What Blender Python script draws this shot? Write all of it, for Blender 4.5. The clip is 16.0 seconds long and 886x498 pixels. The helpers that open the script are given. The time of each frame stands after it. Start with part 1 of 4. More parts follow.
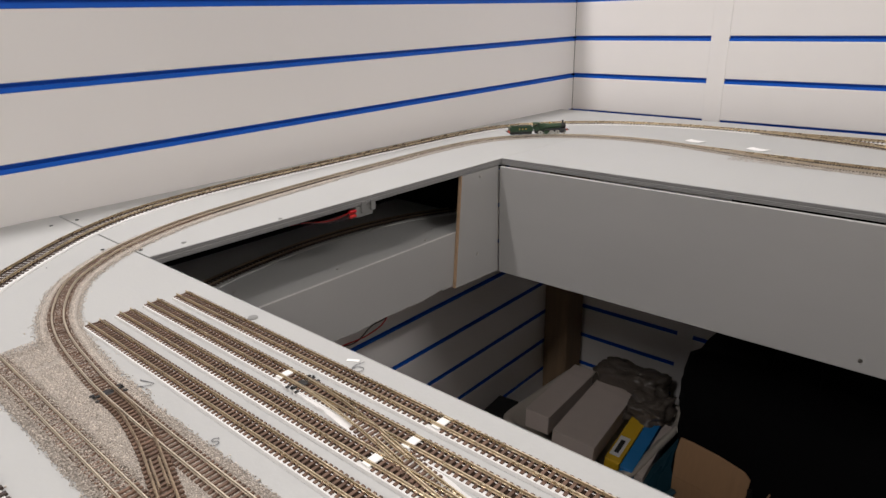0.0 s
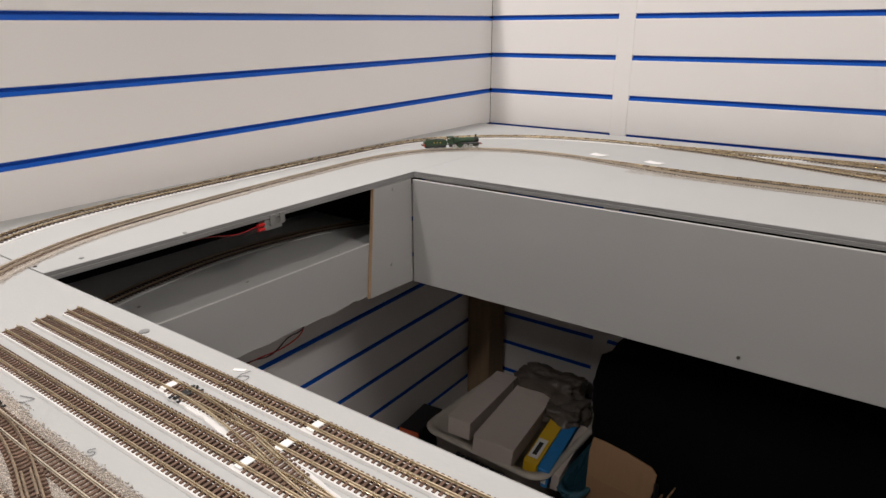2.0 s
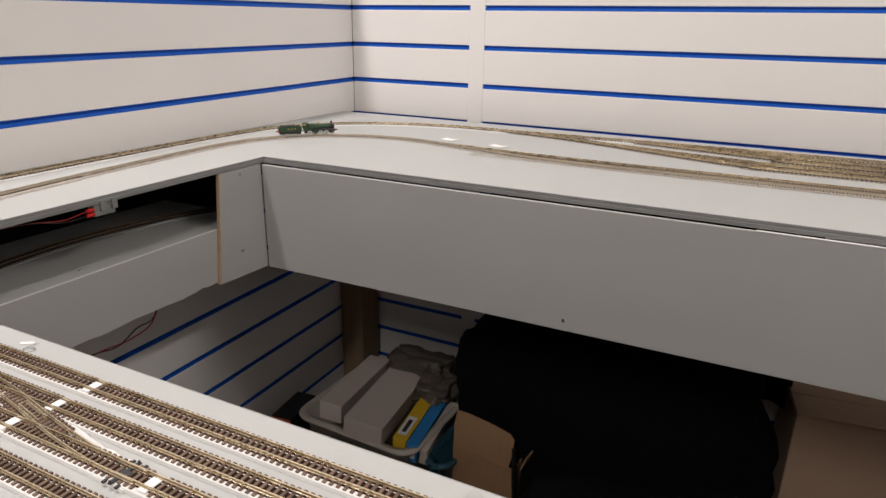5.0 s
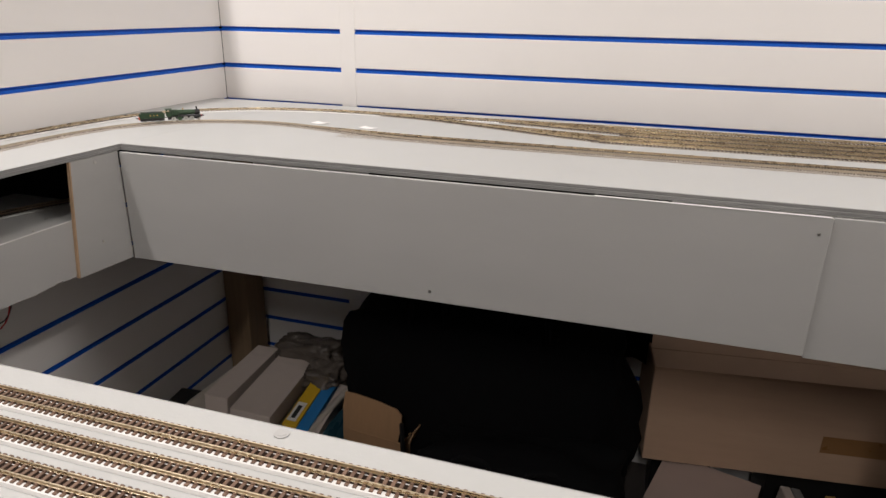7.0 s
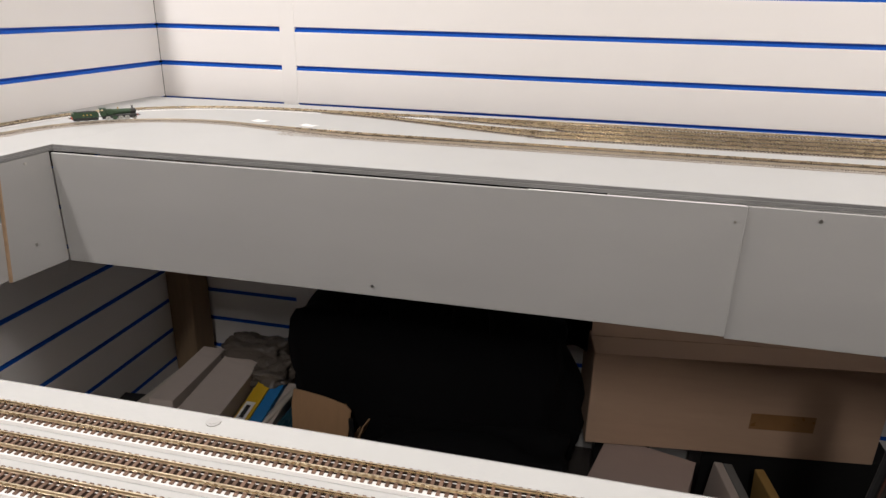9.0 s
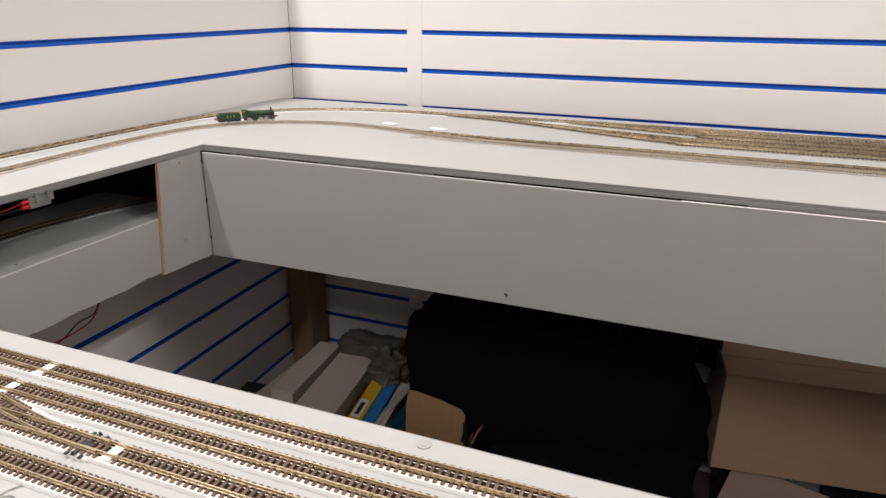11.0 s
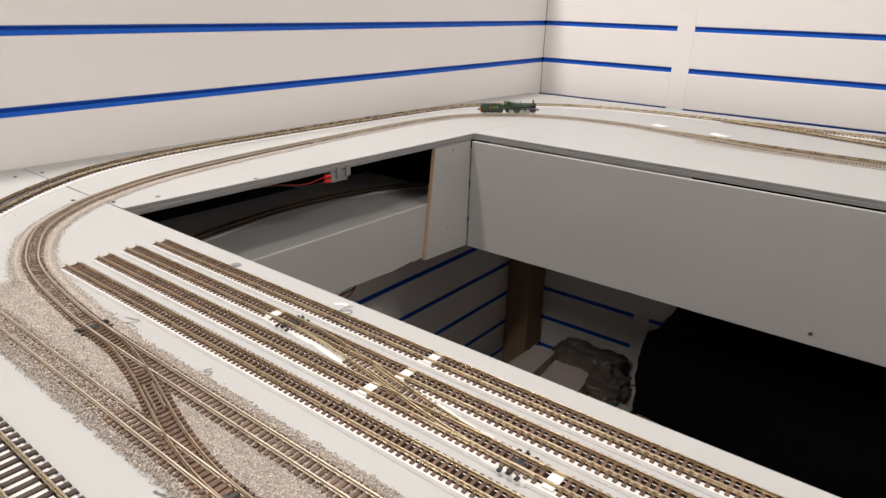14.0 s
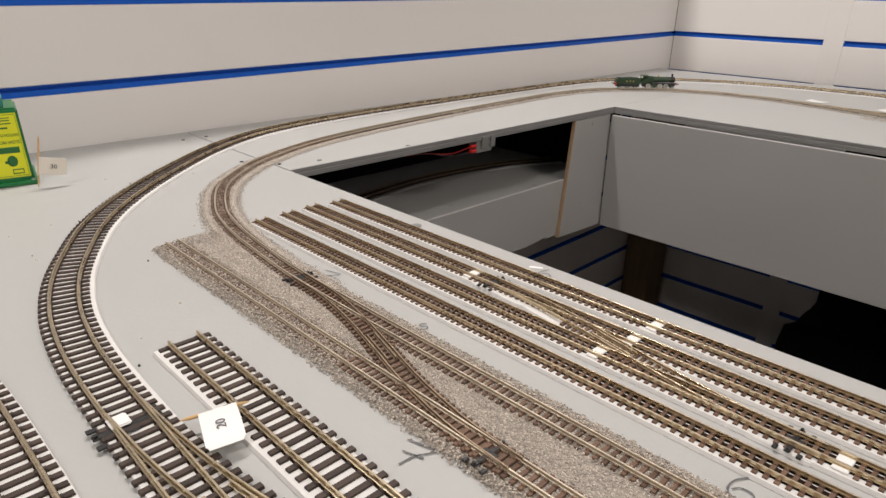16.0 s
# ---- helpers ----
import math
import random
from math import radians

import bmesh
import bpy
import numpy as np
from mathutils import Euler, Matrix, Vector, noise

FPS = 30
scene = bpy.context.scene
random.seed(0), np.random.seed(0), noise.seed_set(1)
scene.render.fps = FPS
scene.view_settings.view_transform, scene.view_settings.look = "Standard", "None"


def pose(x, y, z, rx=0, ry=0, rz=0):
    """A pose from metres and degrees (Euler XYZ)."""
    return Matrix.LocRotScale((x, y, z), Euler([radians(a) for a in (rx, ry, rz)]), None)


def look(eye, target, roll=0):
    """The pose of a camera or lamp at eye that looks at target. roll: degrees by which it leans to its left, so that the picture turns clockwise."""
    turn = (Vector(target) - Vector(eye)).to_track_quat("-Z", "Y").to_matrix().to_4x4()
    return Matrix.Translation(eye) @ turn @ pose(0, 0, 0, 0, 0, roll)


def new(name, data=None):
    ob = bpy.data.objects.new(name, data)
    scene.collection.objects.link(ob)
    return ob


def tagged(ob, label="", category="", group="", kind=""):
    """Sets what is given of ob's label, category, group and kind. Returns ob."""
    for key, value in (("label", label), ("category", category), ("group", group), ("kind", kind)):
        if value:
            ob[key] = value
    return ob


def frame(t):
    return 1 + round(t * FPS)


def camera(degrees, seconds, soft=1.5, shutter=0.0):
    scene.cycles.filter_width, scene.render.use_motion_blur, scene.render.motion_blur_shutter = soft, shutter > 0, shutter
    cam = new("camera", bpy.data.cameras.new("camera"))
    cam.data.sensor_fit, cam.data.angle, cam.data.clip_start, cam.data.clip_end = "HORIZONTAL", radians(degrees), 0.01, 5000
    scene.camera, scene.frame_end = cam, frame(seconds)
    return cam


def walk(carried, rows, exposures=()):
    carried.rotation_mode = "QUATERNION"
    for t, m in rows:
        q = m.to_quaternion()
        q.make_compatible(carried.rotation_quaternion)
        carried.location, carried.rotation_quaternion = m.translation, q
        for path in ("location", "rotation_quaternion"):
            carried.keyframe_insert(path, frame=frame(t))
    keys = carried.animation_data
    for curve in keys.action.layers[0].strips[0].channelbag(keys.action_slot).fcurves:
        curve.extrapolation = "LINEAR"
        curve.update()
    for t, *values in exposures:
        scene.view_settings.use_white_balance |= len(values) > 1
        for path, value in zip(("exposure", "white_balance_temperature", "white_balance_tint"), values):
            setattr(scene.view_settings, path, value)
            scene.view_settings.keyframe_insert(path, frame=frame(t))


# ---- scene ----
cam = camera(69.3, 16.0)
PATH = [
    (0, (0.959, -1.668, 1.242), (-0.286, -0.254, 0.571), -1.2),
    (0.5, (0.973, -1.666, 1.246), (-0.24, -0.22, 0.585), -0.8),
    (1, (0.985, -1.661, 1.25), (-0.191, -0.182, 0.592), -0.3),
    (1.5, (0.997, -1.665, 1.251), (-0.138, -0.152, 0.602), 0.2),
    (2, (1.012, -1.662, 1.252), (-0.088, -0.12, 0.61), -0.1),
    (2.5, (1.026, -1.66, 1.252), (-0.035, -0.09, 0.614), 0.1),
    (3, (1.032, -1.659, 1.255), (0.008, -0.061, 0.622), 0.3),
    (3.5, (1.046, -1.649, 1.255), (0.056, -0.032, 0.619), 0.2),
    (4, (1.072, -1.651, 1.253), (0.133, -0.005, 0.613), 0.7),
    (6.5, (1.164, -1.657, 1.229), (0.533, 0.115, 0.548), 0.9),
    (7, (1.186, -1.662, 1.231), (0.636, 0.136, 0.55), 1.1),
    (7.5, (1.21, -1.665, 1.228), (0.745, 0.157, 0.546), 0.9),
    (8, (1.231, -1.675, 1.232), (0.859, 0.164, 0.541), 1.3),
    (10.5, (1.148, -1.681, 1.239), (0.563, 0.105, 0.554), 0.9),
    (11, (1.128, -1.679, 1.24), (0.458, 0.073, 0.547), 0.6),
    (11.5, (1.103, -1.682, 1.234), (0.366, 0.041, 0.536), 0.7),
    (12, (1.078, -1.683, 1.227), (0.277, 0.007, 0.518), 0.5),
    (12.5, (1.054, -1.685, 1.224), (0.183, -0.032, 0.512), 0.9),
    (13, (1.014, -1.687, 1.223), (0.051, -0.083, 0.515), 1.5),
    (13.5, (0.977, -1.691, 1.221), (-0.083, -0.145, 0.525), 2.2),
    (14, (0.953, -1.699, 1.215), (-0.181, -0.208, 0.515), 1.9),
    (14.5, (0.933, -1.706, 1.21), (-0.263, -0.271, 0.496), 1.5),
    (15, (0.914, -1.719, 1.205), (-0.33, -0.331, 0.479), 0.8),
    (15.5, (0.899, -1.73, 1.198), (-0.39, -0.388, 0.463), 0.2),
    (16, (0.882, -1.744, 1.189), (-0.438, -0.442, 0.439), 1.0),
]
walk(cam, [(t, look(eye, target, roll)) for t, eye, target, roll in PATH],
     [(0, -0.54, 6400, 10), (2, -0.48, 6500, 10), (4, -0.44, 6580, 10), (6.5, -0.29, 6580, 10), (7.5, -0.18, 6540, 10), (8, -0.09, 6520, 10), (10.5, -0.09, 6530, 10), (12, -0.10, 6530, 10), (13.3, -0.14, 6560, 10), (14.5, -0.34, 6600, 10), (15.2, -0.47, 6650, 10), (16, -0.62, 6650, 10)])

# ---- light ----
world = bpy.data.worlds.new("room_air")
scene.world = world
world.use_nodes = True
world.node_tree.nodes["Background"].inputs[0].default_value = (1.0, 0.96, 0.91, 1)
world.node_tree.nodes["Background"].inputs[1].default_value = 0.004


def ceiling_lamp(name, x, y, z, sx, sy, power, colour=(1.0, 0.945, 0.925)):
    data = bpy.data.lights.new(name, "AREA")
    data.shape, data.size, data.size_y, data.energy, data.color = "RECTANGLE", sx, sy, power, colour
    ob = new(name, data)
    ob.matrix_world = pose(x, y, z)
    return ob


ceiling_lamp("ceiling_lamp", -0.13, -1.15, 2.85, 0.14, 1.40, 52)
ceiling_lamp("ceiling_lamp", 2.70, -1.05, 2.85, 0.14, 1.20, 39)
ceiling_lamp("ceiling_lamp", 1.15, -3.50, 2.85, 0.14, 1.20, 50)

# ---- materials ----


def material(name, colour, rough=0.6, metal=0.0, grain=0.12, scale=40.0, bump=0.1, size=200.0, stain=0.0, stain_colour=None,
             stain_scale=6.0, stain_at=0.6, coat=0.0, per_object=0.0, per_island=0.0, spec=0.5, stretch=(1, 1, 1), bump_dist=0.0006):
    m = bpy.data.materials.new(name)
    m.use_nodes = True
    n, l = m.node_tree.nodes, m.node_tree.links
    b = n["Principled BSDF"]
    b.inputs["Roughness"].default_value, b.inputs["Metallic"].default_value = rough, metal
    b.inputs["Specular IOR Level"].default_value = spec
    b.inputs["Coat Weight"].default_value = coat
    tc = n.new("ShaderNodeTexCoord")
    mp = n.new("ShaderNodeMapping")
    mp.inputs["Scale"].default_value = stretch
    l.new(tc.outputs["Object"], mp.inputs["Vector"])
    tex = n.new("ShaderNodeTexNoise")
    tex.inputs["Scale"].default_value, tex.inputs["Detail"].default_value = scale, 6
    l.new(mp.outputs["Vector"], tex.inputs["Vector"])
    mix = n.new("ShaderNodeMix")
    mix.data_type = "RGBA"
    c = Vector(colour)
    mix.inputs["A"].default_value = (*(c * (1 - grain)), 1)
    mix.inputs["B"].default_value = (*[min(1, v) for v in c * (1 + grain)], 1)
    l.new(tex.outputs["Fac"], mix.inputs["Factor"])
    out = mix.outputs["Result"]
    if stain > 0:
        t2 = n.new("ShaderNodeTexNoise")
        t2.inputs["Scale"].default_value, t2.inputs["Detail"].default_value = stain_scale, 8
        l.new(mp.outputs["Vector"], t2.inputs["Vector"])
        r = n.new("ShaderNodeMapRange")
        r.inputs["From Min"].default_value, r.inputs["From Max"].default_value = stain_at, stain_at + 0.18
        r.inputs["To Max"].default_value = stain
        l.new(t2.outputs["Fac"], r.inputs["Value"])
        m2 = n.new("ShaderNodeMix")
        m2.data_type = "RGBA"
        m2.inputs["B"].default_value = (*(stain_colour or c * 0.5), 1)
        l.new(out, m2.inputs["A"])
        l.new(r.outputs["Result"], m2.inputs["Factor"])
        out = m2.outputs["Result"]
    if per_object or per_island:
        src = n.new("ShaderNodeObjectInfo").outputs["Random"] if per_object else n.new("ShaderNodeNewGeometry").outputs["Random Per Island"]
        k = per_object or per_island
        r = n.new("ShaderNodeMapRange")
        r.inputs["To Min"].default_value, r.inputs["To Max"].default_value = 1 - k, 1 + k
        l.new(src, r.inputs["Value"])
        hsv = n.new("ShaderNodeHueSaturation")
        l.new(r.outputs["Result"], hsv.inputs["Value"])
        l.new(out, hsv.inputs["Color"])
        out = hsv.outputs["Color"]
    l.new(out, b.inputs["Base Color"])
    rr = n.new("ShaderNodeMapRange")
    rr.inputs["To Min"].default_value, rr.inputs["To Max"].default_value = max(0.02, rough - 0.1), min(1, rough + 0.1)
    l.new(tex.outputs["Fac"], rr.inputs["Value"])
    l.new(rr.outputs["Result"], b.inputs["Roughness"])
    if bump:
        t3 = n.new("ShaderNodeTexNoise")
        t3.inputs["Scale"].default_value, t3.inputs["Detail"].default_value = size, 4
        l.new(mp.outputs["Vector"], t3.inputs["Vector"])
        bp = n.new("ShaderNodeBump")
        bp.inputs["Strength"].default_value, bp.inputs["Distance"].default_value = bump, bump_dist
        l.new(t3.outputs["Fac"], bp.inputs["Height"])
        l.new(bp.outputs["Normal"], b.inputs["Normal"])
    return m


WALL = material("white_slatwall_laminate", (0.79, 0.765, 0.74), 0.38, grain=0.02, scale=3, bump=0.08, size=90, stain=0.10, stain_scale=2.5)
WALL2 = material("plain_white_wall", (0.74, 0.72, 0.69), 0.7, grain=0.03, scale=4)
BLUE = material("blue_plastic_insert", (0.002, 0.095, 0.52), 0.5, grain=0.1, scale=30, spec=0.3)
GREY = material("grey_painted_board", (0.425, 0.428, 0.415), 0.5, grain=0.035, scale=9, bump=0.18, size=260, stain=0.22, stain_colour=(0.36, 0.357, 0.348), stain_scale=7, stain_at=0.56)
FASC = material("grey_painted_fascia", (0.395, 0.39, 0.377), 0.48, grain=0.05, scale=6, bump=0.2, size=180, stain=0.15, stain_colour=(0.42, 0.413, 0.40), stain_scale=4, stretch=(1, 1, 3))
PLYEDGE = material("painted_plywood_edge", (0.27, 0.268, 0.262), 0.6, grain=0.25, scale=14, bump=0.6, size=60, stretch=(1, 1, 40), bump_dist=0.001)
RAWEDGE = material("raw_hardboard_edge", (0.42, 0.28, 0.17), 0.8, grain=0.3, scale=90)
SLEEPER = material("brown_plastic_sleeper", (0.060, 0.042, 0.034), 0.6, spec=0.3, grain=0.3, scale=400, bump=0.25, size=900, per_object=0.25, bump_dist=0.0002)
SLEEPERB = material("brown_plastic_sleeper_bed", (0.080, 0.060, 0.049), 0.6, spec=0.3, grain=0.25, scale=400, bump=0.2, size=900, per_island=0.25, bump_dist=0.0002)
RAIL = material("nickel_silver_rail", (0.66, 0.56, 0.40), 0.28, 1.0, grain=0.06, scale=60, bump=0)
SLEEPERN = material("pale_brown_sleeper", (0.150, 0.094, 0.066), 0.65, spec=0.25, grain=0.25, scale=400, bump=0.2, size=900, per_object=0.25, bump_dist=0.0002)
# near-black: sleeper webbing, with the shade of the gaps in its colour
WEB = material("dark_web_and_gap_shade", (0.022, 0.014, 0.010), 0.9, spec=0.05, grain=0.3, scale=300)
RAILB = material("dulled_rail", (0.60, 0.53, 0.42), 0.40, 0.8, grain=0.10, scale=60, bump=0)
RAILW = material("weathered_rail", (0.30, 0.23, 0.16), 0.42, 0.8, grain=0.3, scale=160, bump=0.1, size=500)
FOAM = material("white_foam_underlay", (0.70, 0.69, 0.67), 0.8, grain=0.06, scale=80, bump=0.3, size=300)
STONE = material("ballast_granite_chips", (0.485, 0.43, 0.372), 0.85, grain=0.2, scale=200, per_island=0.45, bump=0)
STONEBED = material("glued_ballast_bed", (0.36, 0.322, 0.278), 0.9, grain=0.4, scale=500, bump=1.0, size=700, stain=0.5, stain_scale=30, bump_dist=0.0015)
WHITE = material("white_styrene", (0.85, 0.84, 0.82), 0.5, grain=0.04, scale=60)
CARDW = material("white_card_box", (0.60, 0.52, 0.465), 0.7, grain=0.06, scale=20, stain=0.25, stain_scale=9)
CARDB = material("brown_corrugated_card", (0.42, 0.25, 0.13), 0.85, grain=0.1, scale=25, stretch=(6, 1, 1), stain=0.2)
CARDT = material("taupe_corrugated_card", (0.50, 0.34, 0.235), 0.85, grain=0.08, scale=12, stretch=(1, 1, 6), stain=0.2, stain_scale=3)
TAPE = material("brown_parcel_tape", (0.30, 0.155, 0.06), 0.3, grain=0.1, scale=30, coat=0.3)
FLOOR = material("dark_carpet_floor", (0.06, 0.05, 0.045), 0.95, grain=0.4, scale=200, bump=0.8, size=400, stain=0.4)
# cloth of the bags and drape; across the tunnel it stands in for shade
BLACK = material("black_fabric_and_shade", (0.0035, 0.0035, 0.004), 0.95, spec=0.15, grain=0.4, scale=60, bump=0.3, size=500)
BLACKP = material("black_plastic", (0.012, 0.012, 0.012), 0.4, grain=0.2, scale=60)
TIMBER = material("rough_pine_post", (0.21, 0.14, 0.08), 0.8, grain=0.3, scale=12, stretch=(6, 6, 0.6), bump=0.4, size=40)
CREAM = material("cream_plastic_tub", (0.55, 0.50, 0.43), 0.45, grain=0.05, scale=8)
TEAL = material("translucent_blue_tub", (0.03, 0.10, 0.14), 0.3, grain=0.2, scale=8)
YELLOW = material("yellow_print", (0.75, 0.47, 0.02), 0.5, grain=0.06, scale=40)
CYAN = material("blue_print", (0.02, 0.22, 0.55), 0.5, grain=0.06, scale=40)
RED = material("red_print", (0.55, 0.05, 0.02), 0.5, grain=0.1, scale=40)
ORANGE = material("orange_red_print", (0.60, 0.10, 0.03), 0.5, grain=0.1, scale=40)
REDWIRE = material("red_wire", (0.55, 0.012, 0.012), 0.4)
BLKWIRE = material("black_wire", (0.012, 0.012, 0.012), 0.4)
INK = material("pencil_ink", (0.13, 0.13, 0.135), 0.7, grain=0.4, scale=300)
PRINT = material("black_print", (0.02, 0.02, 0.02), 0.6)
METAL = material("zinc_screw", (0.55, 0.54, 0.50), 0.35, 1.0, grain=0.15, scale=300)
GREYP = material("grey_plastic", (0.22, 0.22, 0.21), 0.5, grain=0.1, scale=100)
LGREEN = material("loco_green_paint", (0.020, 0.050, 0.020), 0.34, grain=0.2, scale=150)
LBLACK = material("loco_black_paint", (0.012, 0.012, 0.012), 0.45, grain=0.3, scale=200)
BRASS = material("brass_trim", (0.65, 0.42, 0.12), 0.3, 1.0)
LEDGREEN = material("bright_green_plastic", (0.006, 0.16, 0.045), 0.35, grain=0.12, scale=80)
LABELY = material("acid_yellow_label", (0.68, 0.70, 0.015), 0.45, grain=0.04, scale=60)
WOOD = material("cocktail_stick", (0.62, 0.40, 0.18), 0.7, grain=0.2, scale=200)
GREENP = material("dark_green_print", (0.015, 0.13, 0.03), 0.5)
PINKCARD = material("pinkish_card", (0.50, 0.39, 0.34), 0.75, grain=0.06, scale=20)
BAG = material("crumpled_clear_bag", (0.115, 0.095, 0.078), 0.35, grain=0.3, scale=20, bump=0.9, size=30, bump_dist=0.01)
OCHRE = material("ochre_folder", (0.42, 0.26, 0.08), 0.7, grain=0.1, scale=20)

# ---- mesh helpers ----


def part(name, bm, mat, parent=None, label="", smooth=False, kind=""):
    me = bpy.data.meshes.new(name)
    bm.to_mesh(me)
    bm.free()
    me.materials.append(mat)
    if smooth:
        for p in me.polygons:
            p.use_smooth = True
    ob = new(name, me)
    if parent is not None:
        ob.parent = parent
    if label or kind:
        tagged(ob, label, kind=kind)
    return ob


def raw(name, verts, faces, mat, parent=None, label="", kind="", smooth=False):
    me = bpy.data.meshes.new(name)
    me.from_pydata([tuple(v) for v in verts], [], faces)
    me.materials.append(mat)
    if smooth:
        for p in me.polygons:
            p.use_smooth = True
    ob = new(name, me)
    if parent is not None:
        ob.parent = parent
    if label or kind:
        tagged(ob, label, kind=kind)
    return ob


def empty(name, m, label, category, group="", kind=""):
    ob = new(name)
    ob.empty_display_size = 0.02
    ob.matrix_world = m
    return tagged(ob, label, category, group, kind)


def box(x0, x1, y0, y1, z0, z1, bevel=0.0, seg=1, bm=None):
    own = bmesh.new()
    bmesh.ops.create_cube(own, size=1)
    for v in own.verts:
        v.co = Vector((x0 + (v.co.x + 0.5) * (x1 - x0), y0 + (v.co.y + 0.5) * (y1 - y0), z0 + (v.co.z + 0.5) * (z1 - z0)))
    if bevel:
        bmesh.ops.bevel(own, geom=own.edges[:], offset=bevel, segments=seg, affect="EDGES")
    if bm is None:
        return own
    join(bm, own)
    return bm


def join(bm, other, m=None):
    if m is not None:
        bmesh.ops.transform(other, matrix=m, verts=other.verts)
    me = bpy.data.meshes.new("tmp")
    other.to_mesh(me)
    other.free()
    bm.from_mesh(me)
    bpy.data.meshes.remove(me)
    return bm


def cyl(r, h, seg=16, m=None, r2=None, bm=None, bevel=0.0):
    own = bmesh.new()
    bmesh.ops.create_cone(own, cap_ends=True, segments=seg, radius1=r, radius2=r if r2 is None else r2, depth=h)
    if bevel:
        bmesh.ops.bevel(own, geom=[e for e in own.edges if len(e.link_faces) == 2 and any(len(f.verts) > 4 for f in e.link_faces)], offset=bevel, segments=2, affect="EDGES")
    if m is not None:
        bmesh.ops.transform(own, matrix=m, verts=own.verts)
    if bm is None:
        return own
    return join(bm, own)


def extrude_poly(pts, axis, a, b):
    """A flat outline given in the two other axes, extruded along axis from a to b."""
    bm = bmesh.new()

    def at(p, w):
        return {"x": (w, p[0], p[1]), "y": (p[0], w, p[1]), "z": (p[0], p[1], w)}[axis]
    lo = [bm.verts.new(at(p, a)) for p in pts]
    hi = [bm.verts.new(at(p, b)) for p in pts]
    bm.faces.new(lo)
    bm.faces.new(hi[::-1])
    for i in range(len(pts)):
        j = (i + 1) % len(pts)
        bm.faces.new((lo[j], lo[i], hi[i], hi[j]))
    bmesh.ops.recalc_face_normals(bm, faces=bm.faces[:])
    return bm


def tube(points, r, seg=6):
    """A round wire along points."""
    pts = [Vector(p) for p in points]
    bm, rings = bmesh.new(), []
    for i, p in enumerate(pts):
        d = (pts[min(i + 1, len(pts) - 1)] - pts[max(i - 1, 0)]).normalized()
        u = d.orthogonal().normalized() if i == 0 else (u - d * u.dot(d)).normalized()
        v = d.cross(u)
        rings.append([bm.verts.new(p + r * (u * math.cos(2 * math.pi * k / seg) + v * math.sin(2 * math.pi * k / seg))) for k in range(seg)])
    for a, b in zip(rings, rings[1:]):
        for k in range(seg):
            bm.faces.new((a[k], a[(k + 1) % seg], b[(k + 1) % seg], b[k]))
    bm.faces.new(rings[0][::-1])
    bm.faces.new(rings[-1])
    return bm


def spline(points, step=0.004, closed=False):
    """Catmull-Rom through the points, resampled at even steps: list of (place, direction)."""
    P = [Vector(p) for p in points]
    P = [2 * P[0] - P[1]] + P + [2 * P[-1] - P[-2]]
    fine = []
    for i in range(1, len(P) - 2):
        n = max(2, int((P[i + 1] - P[i]).length / (step * 0.3)))
        for k in range(n):
            t = k / n
            a, b, c, d = P[i - 1], P[i], P[i + 1], P[i + 2]
            fine.append(0.5 * (2 * b + (c - a) * t + (2 * a - 5 * b + 4 * c - d) * t * t + (3 * b - a - 3 * c + d) * t ** 3))
    fine.append(P[-2])
    out, left = [fine[0]], step
    for a, b in zip(fine, fine[1:]):
        seg = (b - a).length
        while seg >= left and seg > 0:
            a = a + (b - a) * (left / seg)
            out.append(a)
            seg, left = (b - a).length, step
        left -= seg
    res = []
    for i, p in enumerate(out):
        d = out[min(i + 1, len(out) - 1)] - out[max(i - 1, 0)]
        res.append((p, d.normalized()))
    return res


# ---- setting: walls, floor, ceiling ----
TOP = 1.0            # top of the boards
PITCH = 0.1          # slatwall pitch
STRIP0 = 0.988       # height of the lowest strip seen over the boards


